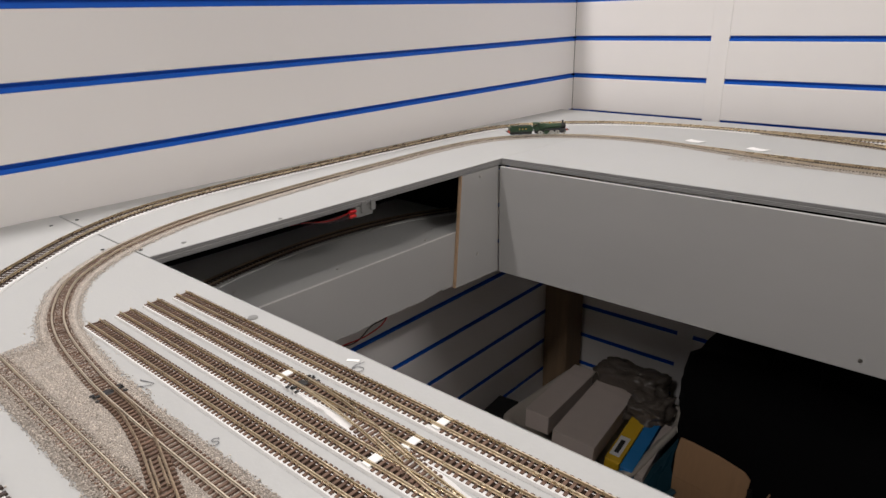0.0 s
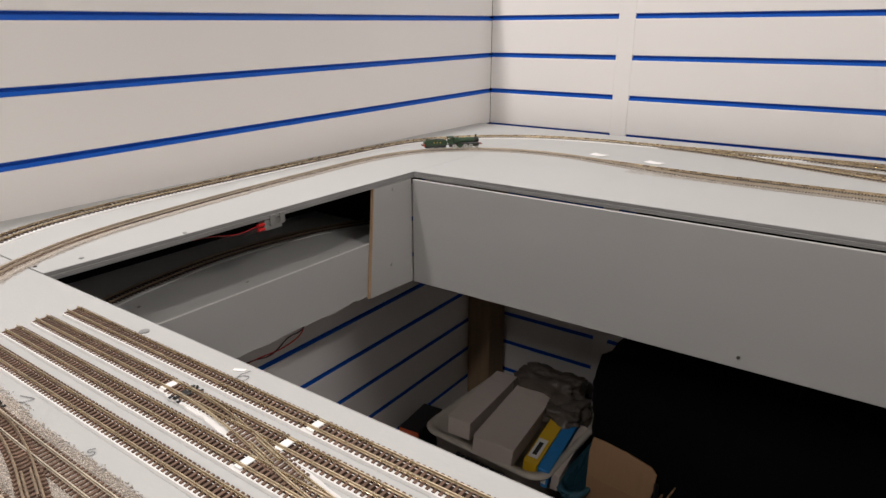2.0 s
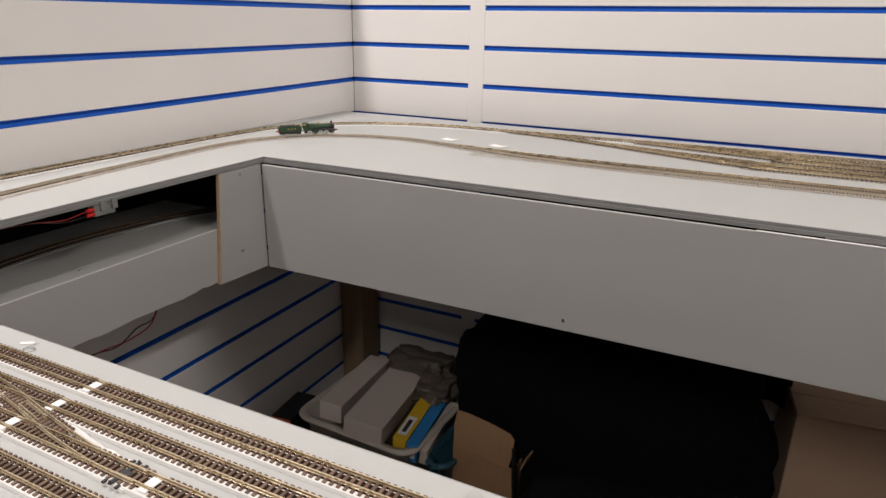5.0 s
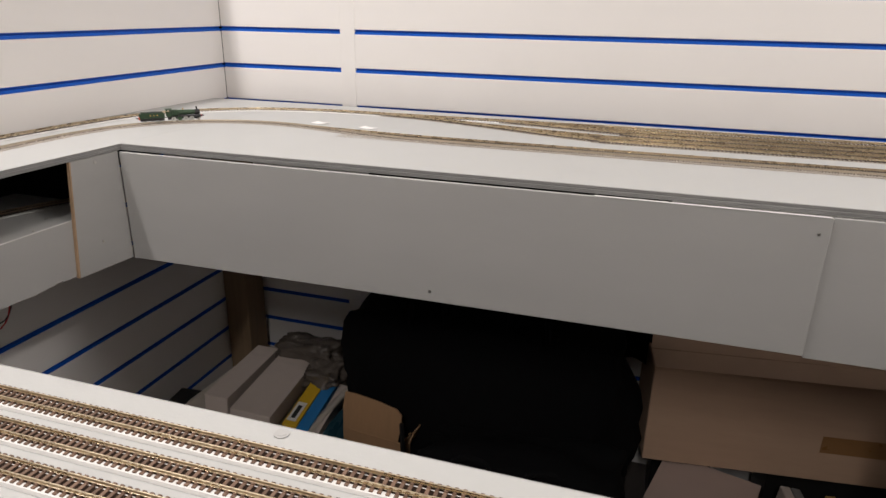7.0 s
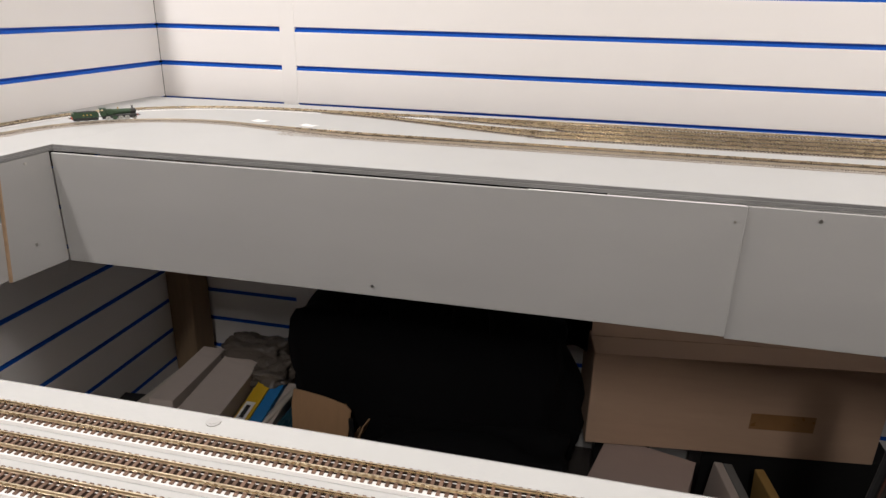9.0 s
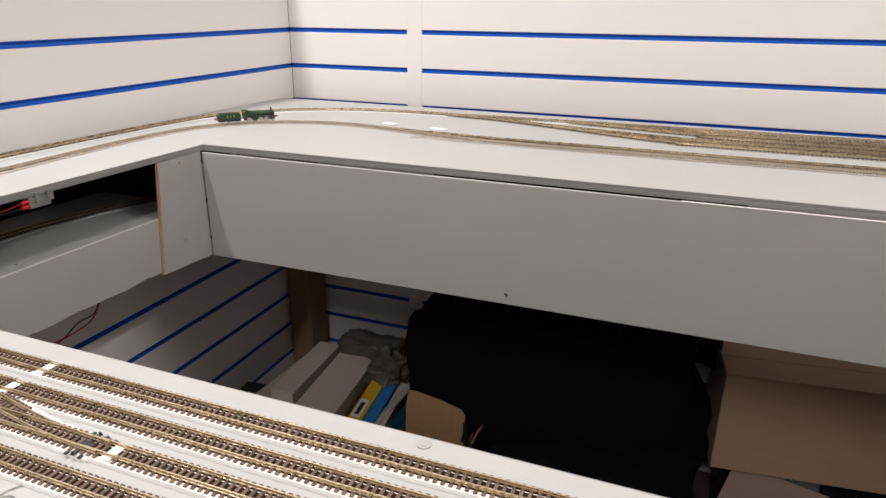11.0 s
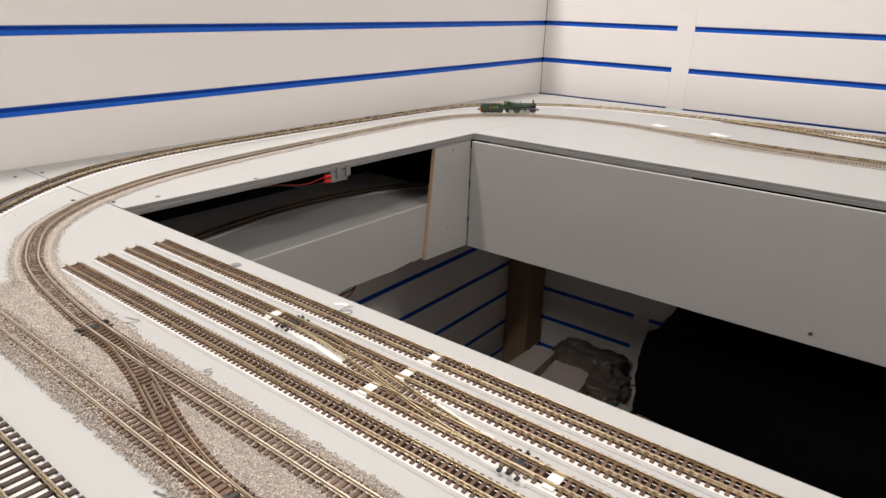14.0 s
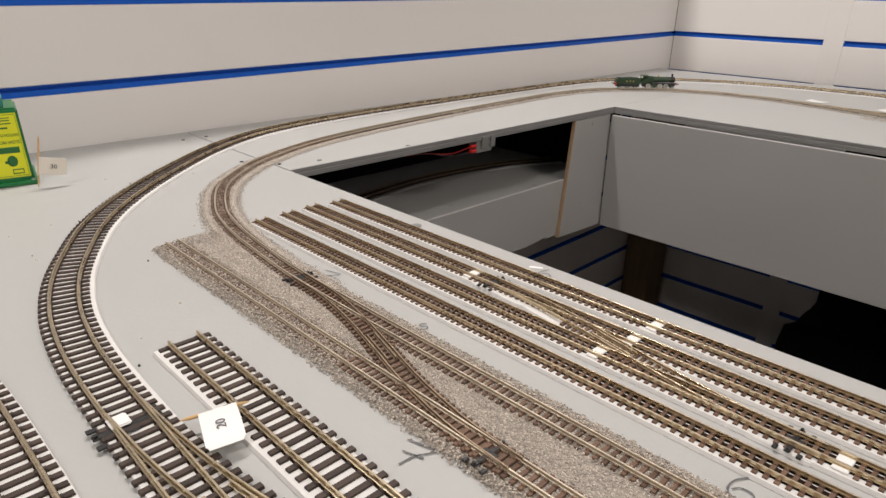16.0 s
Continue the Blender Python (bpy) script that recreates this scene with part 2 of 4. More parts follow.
def slat_wall(name, along, length, flip, z_top, z_low, gaps, tilt=0.0, lift=0.0):
    """A slatwall: full-width planks with a groove between them, each groove lined with a blue insert.
    along: "y" (plane x=0, faces +x, runs to -y) or "x" (plane y=0, faces -y)."""
    wall = raw(name, [], [], WALL)
    tagged(wall, "white slatwall panelling with horizontal blue insert strips", "wall", kind="structure")
    t, g = 0.016, 0.0125       # plank thickness, groove height
    zs = []
    z = STRIP0 + lift
    while z > z_low:
        z -= PITCH
    while z < z_top:
        zs.append(z)
        z += PITCH

    def put(bm):
        for v in bm.verts:
            a, d, zz = v.co
            v.co = Vector((-d, -a, zz - tilt * a)) if along == "y" else Vector((a, d, zz - tilt * a))
        bmesh.ops.recalc_face_normals(bm, faces=bm.faces[:])
        return bm
    for z0, z1 in zip(zs, zs[1:]):
        part("plank", put(box(0, length, 0, t, z0 + g / 2, z1 - g / 2, 0.0012)), WALL, wall)
    spans, a = [], 0.0
    for g0, g1 in gaps:
        spans.append((a, g0))
        a = g1
    spans.append((a, length))
    for z0 in zs[1:-1]:
        for s0, s1 in spans:
            bm = box(s0, s1, 0.0012, 0.0145, z0 - g / 2 + 0.0003, z0 - g / 2 + 0.0066)
            box(s0, s1, 0.0070, 0.0145, z0 - g / 2 + 0.0066, z0 + g / 2 - 0.0015, bm=bm)
            box(s0, s1, 0.0020, 0.0070, z0 + g / 2 - 0.0016, z0 + g / 2 - 0.0003, bm=bm)
            part("insert_strip", put(bm), BLUE, wall, "blue plastic insert strip")
    part("backing", put(box(0, length, 0.0146, 0.06, z_low - 0.1, z_top - 0.04)), WALL2, wall)
    for g0, g1 in gaps:
        part("cover_strip", put(box(g0, g1, -0.0012, 0.012, z_low - 0.2, z_top, 0.0006)), WALL, wall, "plain white vertical cover strip")
    return wall


slat_wall("wall_left", "y", 5.0, 1, 1.60, 0.1, [], tilt=0.0112)
slat_wall("wall_back", "x", 3.4, 1, 2.2, 0.1, [(0.375, 0.418)], tilt=0.001, lift=0.0005)
tagged(part("floor", box(-1.26, 3.46, -5.06, 0.06, -0.05, 0.0), FLOOR), "dark worn carpet floor", "floor", kind="structure")
tagged(part("ceiling", box(-1.26, 3.46, -5.06, 0.06, 2.95, 3.0), WALL2), "plain white ceiling", "ceiling", kind="structure")
tagged(part("wall_right", box(3.4, 3.46, -5.0, 0.0, 0.0, 2.95), WALL2), "plain white wall", "wall", kind="structure")
tagged(part("wall_front", box(-1.26, 3.46, -5.06, -5.0, 0.0, 2.95), WALL2), "plain white wall", "wall", kind="structure")

tagged(part("wall_far", box(-1.26, -1.2, -5.0, 0.0, 0.0, 2.95), WALL2), "plain white wall beyond the partition", "wall", kind="structure")
tagged(part("wall_back_far", box(-1.2, -0.061, 0.0, 0.06, 0.0, 2.95), WALL2), "plain white wall beyond the partition", "wall", kind="structure")
tagged(part("wall_back_top", box(-0.06, 3.4, 0.0, 0.06, 2.17, 2.95), WALL2), "plain white wall over the slatwall", "wall", kind="structure")

# unseen panels, added to keep the room's bounce light out of the well
tagged(part("bounce_blocker_near", box(0.27, 2.6, -1.50, -1.488, 0.0, 0.987), FLOOR), "unseen dark panel added to block bounce light under the near board", "wall", kind="structure")
tagged(part("bounce_blocker_side", box(2.2, 2.212, -1.48, -0.0015, 0.0, 0.987), FLOOR), "unseen dark panel added to block bounce light under the boards", "wall", kind="structure")

# ---- boards and fascias ----
PLY = 0.012
BACK_GAP = -0.062     # the boards stop short of the back wall
EDGE_L, EDGE_B, EDGE_N = 0.266, -0.711, -1.381     # the well: left board edge, back board edge, near board edge


def ply_board(name, x0, x1, y0, y1, label, edges):
    """A plywood board: painted top sheet over a core, with the layered edge showing at the given sides."""
    ob = part(name, box(x0, x1, y0, y1, TOP - PLY, TOP, 0.0006), GREY)
    tagged(ob, label, "baseboard")
    for e in edges:
        for k in range(4):
            z0 = TOP - PLY + 0.0008 + k * 0.0028
            o = 0.0004 + 0.0006 * (k % 2)
            b = {"n": (EDGE_L + 0.002, x1, y1, y1 + o), "s": (x0, x1, y0 - o, y0), "e": (x1, x1 + o, y0, y1)}[e]
            part("ply_layer", box(*b, z0, z0 + 0.0022), PLYEDGE, ob, "grey-painted plywood edge layer")
    return ob


ply_board("side_baseboard", 0.0015, EDGE_L, -1.3792, BACK_GAP, "grey-painted plywood baseboard along the slatwall", ["e"])
bb = tagged(part("back_baseboard", extrude_poly([(EDGE_L + 0.0008, EDGE_B), (3.2, EDGE_B), (3.2, -0.105), (1.6, -0.100), (EDGE_L + 0.0008, BACK_GAP)], "z", TOP - PLY, TOP), GREY), "grey-painted plywood baseboard carrying the station tracks", "baseboard")
for k in range(4):
    z0, o = TOP - PLY + 0.0008 + k * 0.0028, 0.0004 + 0.0006 * (k % 2)
    part("ply_layer", box(EDGE_L + 0.0008, 3.2, EDGE_B - o, EDGE_B, z0, z0 + 0.0022), PLYEDGE, bb, "grey-painted plywood edge layer")
ply_board("near_baseboard", 0.0015, 3.2, -2.05, EDGE_N, "grey-painted plywood baseboard with storage sidings", ["n"])

# back fascia: two sheets, the second set a little behind the first
FACE = EDGE_B - 0.0085     # front of the long fascia sheet
f1 = tagged(part("fascia", box(0.2675, 1.446, FACE, FACE + 0.006, 0.777, TOP - PLY - 0.0022, 0.0008), FASC), "long grey-painted hardboard fascia under the back baseboard", "fascia panel")
f2 = tagged(part("fascia", box(1.4475, 1.72, FACE + 0.0045, FACE + 0.0105, 0.772, TOP - PLY - 0.0022, 0.0008), FASC), "shorter grey-painted fascia sheet set behind its neighbour", "fascia panel")
part("panel_edge", box(1.4462, 1.4472, FACE + 0.001, FACE + 0.0055, 0.779, 0.98), FASC, f1)
part("pale_edge_strip", box(1.13, 1.444, FACE - 0.0004, FACE + 0.0052, 0.9859, 0.9867, 0.0002), FOAM, f1, "pale strip along the top edge")
f3 = tagged(part("fascia", box(1.722, 3.2, FACE + 0.010, FACE + 0.016, 0.772, TOP - PLY - 0.0022, 0.0008), FASC), "grey-painted fascia sheet continuing under the baseboard", "fascia panel")


def screw(m, parent, r=0.0028):
    bm = cyl(r, 0.0012, 14, m)
    cyl(r * 0.28, 0.0006, 4, m @ pose(0, 0, 0.0005), bm=bm)
    part("screw", bm, METAL, parent, "zinc screw head")


screw(pose(0.876, FACE, 0.795, 90), f1)
screw(pose(1.432, FACE, 0.962, 90), f1, 0.002)
screw(pose(1.545, FACE + 0.0045, 0.972, 90), f2)

# side fascia: pier beside the opening, lower shelf with its riser
pier_bm = extrude_poly([(-0.8475, 0.783), (FACE - 0.0006, 0.779), (FACE - 0.0006, TOP - PLY - 0.0006), (-0.8265, TOP - PLY - 0.0006)], "x", EDGE_L - 0.0052, EDGE_L - 0.0002)
pier = tagged(part("fascia_pier", pier_bm, FASC), "grey-painted upright hardboard pier beside the shelf opening", "fascia panel")
part("panel_edge", extrude_poly([(-0.8506, 0.784), (-0.8479, 0.784), (-0.8269, TOP - PLY - 0.001), (-0.8296, TOP - PLY - 0.001)], "x", EDGE_L - 0.005, EDGE_L + 0.0006), RAWEDGE, pier, "bare brown hardboard edge")
screw(pose(EDGE_L, -0.785, 0.832, 0, 90), pier)
screw(pose(EDGE_L, -0.775, 0.977, 0, 90), pier)
shelf = tagged(part("lower_shelf", box(0.002, EDGE_L - 0.010, -1.80, -0.72, 0.873, 0.885, 0.0006), GREY), "grey-painted lower shelf carrying a hidden track", "shelf")
for sx, sy in ((0.205, -0.842), (0.243, -0.900), (0.228, -1.085), (0.180, -1.235)):
    screw(pose(sx, sy, 0.8853), shelf, 0.0026)
part("tunnel_floor_edge", box(0.004, EDGE_L - 0.0102, -0.7198, -0.7170, 0.873, 0.8848, 0.0004), PLYEDGE, shelf, "bare plywood end of the shelf")
riser = bmesh.new()
N_R = 60
for i in range(N_R):
    y0, y1 = -1.80 + i * (0.970 / N_R), -1.80 + (i + 1) * (0.970 / N_R)
    zb = 0.787 + 0.0035 * noise.noise((i * 0.35, 0, 0)) + (0.003 if i % 17 == 5 else 0)
    box(EDGE_L - 0.0098, EDGE_L - 0.0056, y0, y1, zb, 0.8865, bm=riser)
bmesh.ops.remove_doubles(riser, verts=riser.verts, dist=0.00001)
rs = tagged(part("shelf_riser", riser, FASC), "grey-painted riser strip with a rough sawn lower edge", "fascia panel")
part("pale_edge_strip", box(EDGE_L - 0.0096, EDGE_L - 0.0054, -1.80, -0.838, 0.8866, 0.8873, 0.0002), FOAM, rs, "pale strip along the top edge")
tagged(part("tunnel_backing", box(0.004, 0.010, -1.80, -0.25, 0.8855, TOP - PLY - 0.001), BLACK), "black backing sheet behind the hidden track", "panel")
# black sheet added across the tunnel for the shade deeper inside
tagged(part("tunnel_shade", box(0.0105, EDGE_L - 0.0065, -0.735, -0.729, 0.8855, TOP - PLY - 0.001), BLACK), "black sheet in place of the shade where the tunnel runs on", "panel")
leg = tagged(part("corner_post", box(0.004, 0.084, -0.115, -0.02, 0.0, TOP - PLY - 0.001, 0.003), TIMBER), "rough pine corner post under the boards", "post")
tagged(part("support_post", box(2.0, 2.06, -0.68, -0.62, 0.0, TOP - PLY - 0.001, 0.003), TIMBER), "rough pine post under the boards", "post")
tagged(part("support_post", box(2.6, 2.66, -2.0, -1.94, 0.0, TOP - PLY - 0.001, 0.003), TIMBER), "rough pine post under the boards", "post")
tagged(part("support_post", box(0.02, 0.08, -2.0, -1.94, 0.0, 0.9875, 0.003), TIMBER), "rough pine post under the boards", "post")

# ---- tracks ----
OO = dict(gauge=0.0165, length=0.0295, width=0.0034, thick=0.0016, pitch=0.0072, rail=0.0026, head=0.0011, foot=0.0021)
NN = dict(gauge=0.0092, length=0.0168, width=0.0023, thick=0.0013, pitch=0.0046, rail=0.0020, head=0.0009, foot=0.0016)
NN["mat"] = SLEEPERN
SLEEPER_MESH = {}


def sleeper_mesh(spec, mat):
    key = (spec["length"], mat.name)
    if key not in SLEEPER_MESH:
        bm = box(-spec["width"] / 2, spec["width"] / 2, -spec["length"] / 2, spec["length"] / 2, 0, spec["thick"])
        for v in bm.verts:
            if v.co.z > 0:
                v.co.x *= 0.86
                v.co.y *= 0.98
        for s in (-1, 1):
            y = s * spec["gauge"] / 2
            box(-spec["width"] * 0.36, spec["width"] * 0.36, y - spec["foot"] * 1.1, y + spec["foot"] * 1.1, spec["thick"] - 0.0001, spec["thick"] + 0.0005, bm=bm)
        me = bpy.data.meshes.new("sleeper")
        bm.to_mesh(me)
        bm.free()
        me.materials.append(mat)
        SLEEPER_MESH[key] = me
    return SLEEPER_MESH[key]


def rail_mesh(line, offset, spec, z, origin):
    """A rail of I section swept along the line, offset sideways."""
    h, w, f = spec["rail"], spec["head"] / 2, spec["foot"] / 2
    prof = [(-f, 0), (f, 0), (f, h * 0.18), (w * 0.5, h * 0.25), (w * 0.5, h * 0.62), (w, h * 0.7), (w, h * 0.95), (w * 0.7, h), (-w * 0.7, h), (-w, h * 0.95), (-w, h * 0.7), (-w * 0.5, h * 0.62), (-w * 0.5, h * 0.25), (-f, h * 0.18)]
    V, F, n = [], [], len(prof)
    for p, d in line:
        s = Vector((-d.y, d.x, 0)).normalized()
        for a, b in prof:
            q = p + s * (offset + a) - origin
            V.append((q.x, q.y, p.z + z + b - origin.z))
    for i in range(len(line) - 1):
        for k in range(n):
            a, b = i * n + k, i * n + (k + 1) % n
            F.append((a, b, b + n, a + n))
    F.append(tuple(range(n))[::-1])
    F.append(tuple(range((len(line) - 1) * n, len(line) * n)))
    return V, F


def ribbon(line, half, z0, z1, origin, rough=0.0, seed=0):
    """A bed of rectangular section along the line."""
    V, F = [], []
    for i, (p, d) in enumerate(line):
        s = Vector((-d.y, d.x, 0)).normalized()
        a = half + rough * noise.noise((i * 0.7, seed, 0))
        b = half + rough * noise.noise((i * 0.7, seed + 9.3, 0))
        for off, zz in ((-a, z0), (b, z0), (b - 0.0008, z1), (-a + 0.0008, z1)):
            q = p + s * off - origin
            V.append((q.x, q.y, p.z + zz - origin.z))
    for i in range(len(line) - 1):
        for k in range(4):
            a, b = i * 4 + k, i * 4 + (k + 1) % 4
            F.append((a, b, b + 4, a + 4))
    F += [(3, 2, 1, 0), tuple(range(len(line) * 4 - 4, len(line) * 4))]
    return V, F


def track(name, pts, spec, label, z=TOP, foam=0.0022, single=None, straight=False, rail_mat=None, skip=(), sink=0.0005, group="", foam_half=None, foam_shift=0.0, foam_mat=None, web=True):
    """A length of track: foam bed, sleepers, two rails. single: a stretch (x0, x1, y0, y1) of the plan within which each sleeper is a part."""
    pts = [Vector((*p, z)) for p in pts]
    origin = pts[0].copy()
    th = empty(name, Matrix.Translation(origin), label, "model track", group)
    fine = spline(pts, 0.35 if straight else 0.012)
    if (fine[-1][0] - pts[-1]).length > 1e-4:
        fine.append((pts[-1], fine[-1][1]))
    base = foam
    if foam > 0:
        fl = spline(pts, 0.02)
        fl = [(p + Vector((-d.y, d.x, 0)) * foam_shift, d) for p, d in fl]
        V, F = ribbon(fl, foam_half or spec["length"] / 2 + 0.0010, 0.0002, foam if foam_mat is None else 0.0017, origin, 0.0003, len(name) + pts[0].y * 7)
        raw("underlay", V, F, foam_mat or FOAM, th, "white foam underlay" if foam_mat is None else "grey-painted cork bed" if foam_mat is GREY else "glued ballast bed")
    zs = base - sink
    for s in (-1, 1):
        V, F = rail_mesh(fine, s * spec["gauge"] / 2, spec, zs + spec["thick"] + 0.0003, origin)
        raw("rail", V, F, rail_mat or RAIL, th, "nickel silver rail")
    # webbing under the rails; the middle ribbon paints the shade between sleepers
    if web:
        for s, o in ((-1, -spec["gauge"] / 2), (1, spec["gauge"] / 2), (0, 0)):
            wl = [(p + Vector((-d.y, d.x, 0)) * o, d) for p, d in fine]
            if s == 0 and spec is OO:
                continue
            V, F = ribbon(wl, spec["foot"] * 0.9 if s else spec["gauge"] / 2 - spec["foot"] * 0.95, zs + 0.0003, zs + 0.00085, origin)
            raw("web", V, F, WEB, th, "dark plastic webbing and painted shade between sleepers")
    ties = spline(pts, spec["pitch"])[:]
    rest_v, rest_f = [], []
    for i, (p, d) in enumerate(ties):
        p = p + d * spec["width"] * 0.7
        if any(a < p.x < b and c < p.y < e for a, b, c, e in skip):
            continue
        ang = math.atan2(d.y, d.x) + 0.02 * noise.noise((i * 1.7, pts[0].y, 0))
        m = Matrix.Translation(p - origin + Vector((0, 0, zs))) @ Matrix.Rotation(ang, 4, "Z")
        if single and single[0] < p.x < single[1] and single[2] < p.y < single[3]:
            ob = new("sleeper", sleeper_mesh(spec, spec.get("mat", SLEEPER)))
            ob.parent = th
            ob.matrix_basis = m
        else:
            me = sleeper_mesh(spec, SLEEPERB)
            k = len(rest_v)
            rest_v += [m @ v.co for v in me.vertices]
            rest_f += [tuple(k + j for j in q.vertices) for q in me.polygons]
    if rest_v:
        raw("sleepers", rest_v, rest_f, SLEEPERB, th, "brown plastic sleepers", kind="stuff")
    return th


def turnout_route(name, pts, spec, label, z, toe, sink=0.0005, base=0.0022, mat=None, keep=0.0):
    """The diverging rails of a crossover with long timbers under them, frog plates and point blades' tie bar."""
    pts = [Vector((*p, z)) for p in pts]
    origin = pts[0].copy()
    th = empty(name, Matrix.Translation(origin), label, "model turnout")
    fine = spline(pts, 0.01)
    zs = base - sink
    for s in (-1, 1):
        V, F = rail_mesh(fine, s * spec["gauge"] / 2, spec, zs + spec["thick"] + 0.00045, origin)
        raw("diverging_rail", V, F, mat or RAIL, th, "nickel silver diverging rail")
        chk = fine[len(fine) // 2 - 2: len(fine) // 2 + 2]
        V, F = rail_mesh(chk, s * (spec["gauge"] / 2 - 0.0022), spec, zs + spec["thick"] + 0.0003, origin)
        raw("check_rail", V, F, mat or RAIL, th, "short check rail")
    if keep:
        V, F = ribbon(spline(pts, 0.006), spec["length"] * 0.62, 0.0002, base - 0.0003, origin, 0.0022, 3.1)
        raw("underlay", V, F, FOAM, th, "ragged white foam underlay")
    ties = spline(pts, spec["pitch"])
    ya, yb = pts[0].y, pts[-1].y
    for i, (p, d) in enumerate(ties[1:-1]):
        if min(abs(p.y - ya), abs(p.y - yb)) < keep:
            continue
        ob = new("timber", sleeper_mesh(spec, spec.get("mat", SLEEPER)))
        ob.parent = th
        ob.matrix_basis = Matrix.Translation(p - origin + Vector((0.0012, 0, zs + 0.00025))) @ Matrix.Scale(1.0, 4)
    k = min(1.45, spec["gauge"] / 0.0092)
    for t in toe:
        q = Vector((*t, z + zs)) - origin
        part("tie_bar", box(q.x - 0.0013 * k, q.x + 0.0013 * k, q.y - 0.0105 * k, q.y + 0.0105 * k, q.z + 0.0008, q.z + 0.0019, 0.0003), BLACKP, th, "black point tie bar")
        for s in (-1, 1):
            part("tie_bar_lug", cyl(0.0008 * k, 0.0012, 8, pose(q.x, q.y + s * 0.0095 * k, q.z + 0.0024)), BLACKP, th, "black lug on the tie bar")
            part("end_timber", box(q.x - 0.0062 * k, q.x - 0.0040 * k, q.y + s * 0.0092 * k - 0.0016 * k, q.y + s * 0.0092 * k + 0.0016 * k, q.z, q.z + 0.0013, 0.0003), BLACKP, th, "black timber end beside the tie bar")
            part("end_timber", box(q.x + 0.0040 * k, q.x + 0.0062 * k, q.y + s * 0.0092 * k - 0.0016 * k, q.y + s * 0.0092 * k + 0.0016 * k, q.z, q.z + 0.0013, 0.0003), BLACKP, th, "black timber end beside the tie bar")
        part("spring_housing", box(q.x - 0.0042 * k, q.x + 0.0042 * k, q.y - 0.0025 * k, q.y + 0.0025 * k, q.z + 0.0010, q.z + 0.0018, 0.0004), BLACKP, th, "black spring housing")
    return th


NEAR = (0.30, 1.30, -1.80, -1.30)
Y4, Y3, Y2, Y1 = -1.412, -1.438, -1.464, -1.491
for yy, x0 in ((Y4, 0.402), (Y3, 0.398), (Y2, 0.400), (Y1, 0.401)):
    gap = [(xg - 0.0045, xg + 0.0045, yy - 0.01, yy + 0.01) for xg in {Y4: (0.729,), Y3: (0.602, 0.728), Y2: (0.722, 0.846), Y1: ()}[yy]]
    track("storage_siding", [(x0, yy), (1.2, yy + 0.002), (2.0, yy + 0.004)], NN, "straight storage siding track on white foam underlay", single=NEAR, straight=True, skip=gap, group="storage sidings", foam_shift=-0.0012, foam_half=NN["length"] / 2 + 0.0006)
    for g0, g1, *_ in gap:
        pad = box(g0 + 0.0011, g1 - 0.0011, yy - 0.0066, yy + 0.0066, TOP + 0.0023, TOP + 0.0034, 0.0004)
        tagged(part("insulating_plate", pad, WHITE), "white styrene plate filling a sleeper gap", "plate", group="insulating plates")
turnout_route("crossover", [(x, Y3 - dy) for x, dy in ((0.610, 0.0), (0.650, 0.0014), (0.690, 0.0065), (0.725, 0.013), (0.760, 0.0195), (0.80, 0.0246), (0.84, 0.026))], NN, "crossover of two facing turnouts between storage sidings", TOP, [(0.622, Y3), (0.826, Y2)], keep=0.006)

# ballasted double track and its curve
YB, YC = -1.532, -1.570
inner = [(2.0, YB + 0.004), (1.2, YB + 0.001), (0.80, YB), (0.56, YB), (0.47, -1.527), (0.40, -1.517), (0.346, -1.500), (0.284, -1.465), (0.236, -1.413), (0.208, -1.365), (0.179, -1.292), (0.158, -1.190), (0.138, -1.017),
         (0.124, -0.82), (0.120, -0.70), (0.131, -0.60), (0.162, -0.530), (0.216, -0.468), (0.295, -0.425), (0.38, -0.407), (0.46, -0.410), (0.575, -0.437), (0.687, -0.464), (0.83, -0.478), (1.2, -0.480), (2.2, -0.482), (3.15, -0.484)]
track("running_line", inner, NN, "ballasted curved running line with pale rails", foam=0.0024, single=(0.12, 1.25, -1.6, -1.25), sink=0.0005, rail_mat=RAILB, foam_half=0.0150, foam_mat=STONEBED, web=False)
track("ballasted_siding", [(0.404, YC + 0.001), (1.2, YC), (2.0, YC + 0.004)], NN, "straight ballasted siding track ending bare", foam=0.0024, single=NEAR, straight=True, sink=0.0005, foam_half=0.0060, foam_mat=STONEBED, web=False, rail_mat=RAILB)
turnout_route("crossover", [(x, YB - dy) for x, dy in ((0.525, 0.0004), (0.565, 0.0022), (0.605, 0.0095), (0.640, 0.019), (0.675, 0.0285), (0.715, 0.0358), (0.755, 0.038))], NN, "weathered crossover between the ballasted tracks", TOP, [(0.527, YB), (0.738, YC - 0.002)], sink=0.0002, base=0.0024, mat=RAILW)
track("station_line", [(0.49, -0.416), (0.60, -0.430), (0.72, -0.440), (0.85, -0.445), (1.2, -0.446), (3.15, -0.45)], NN, "second ballasted running line through the station", foam=0.0024, sink=0.0005, foam_half=0.0060, foam_mat=STONEBED, web=False, rail_mat=RAIL)

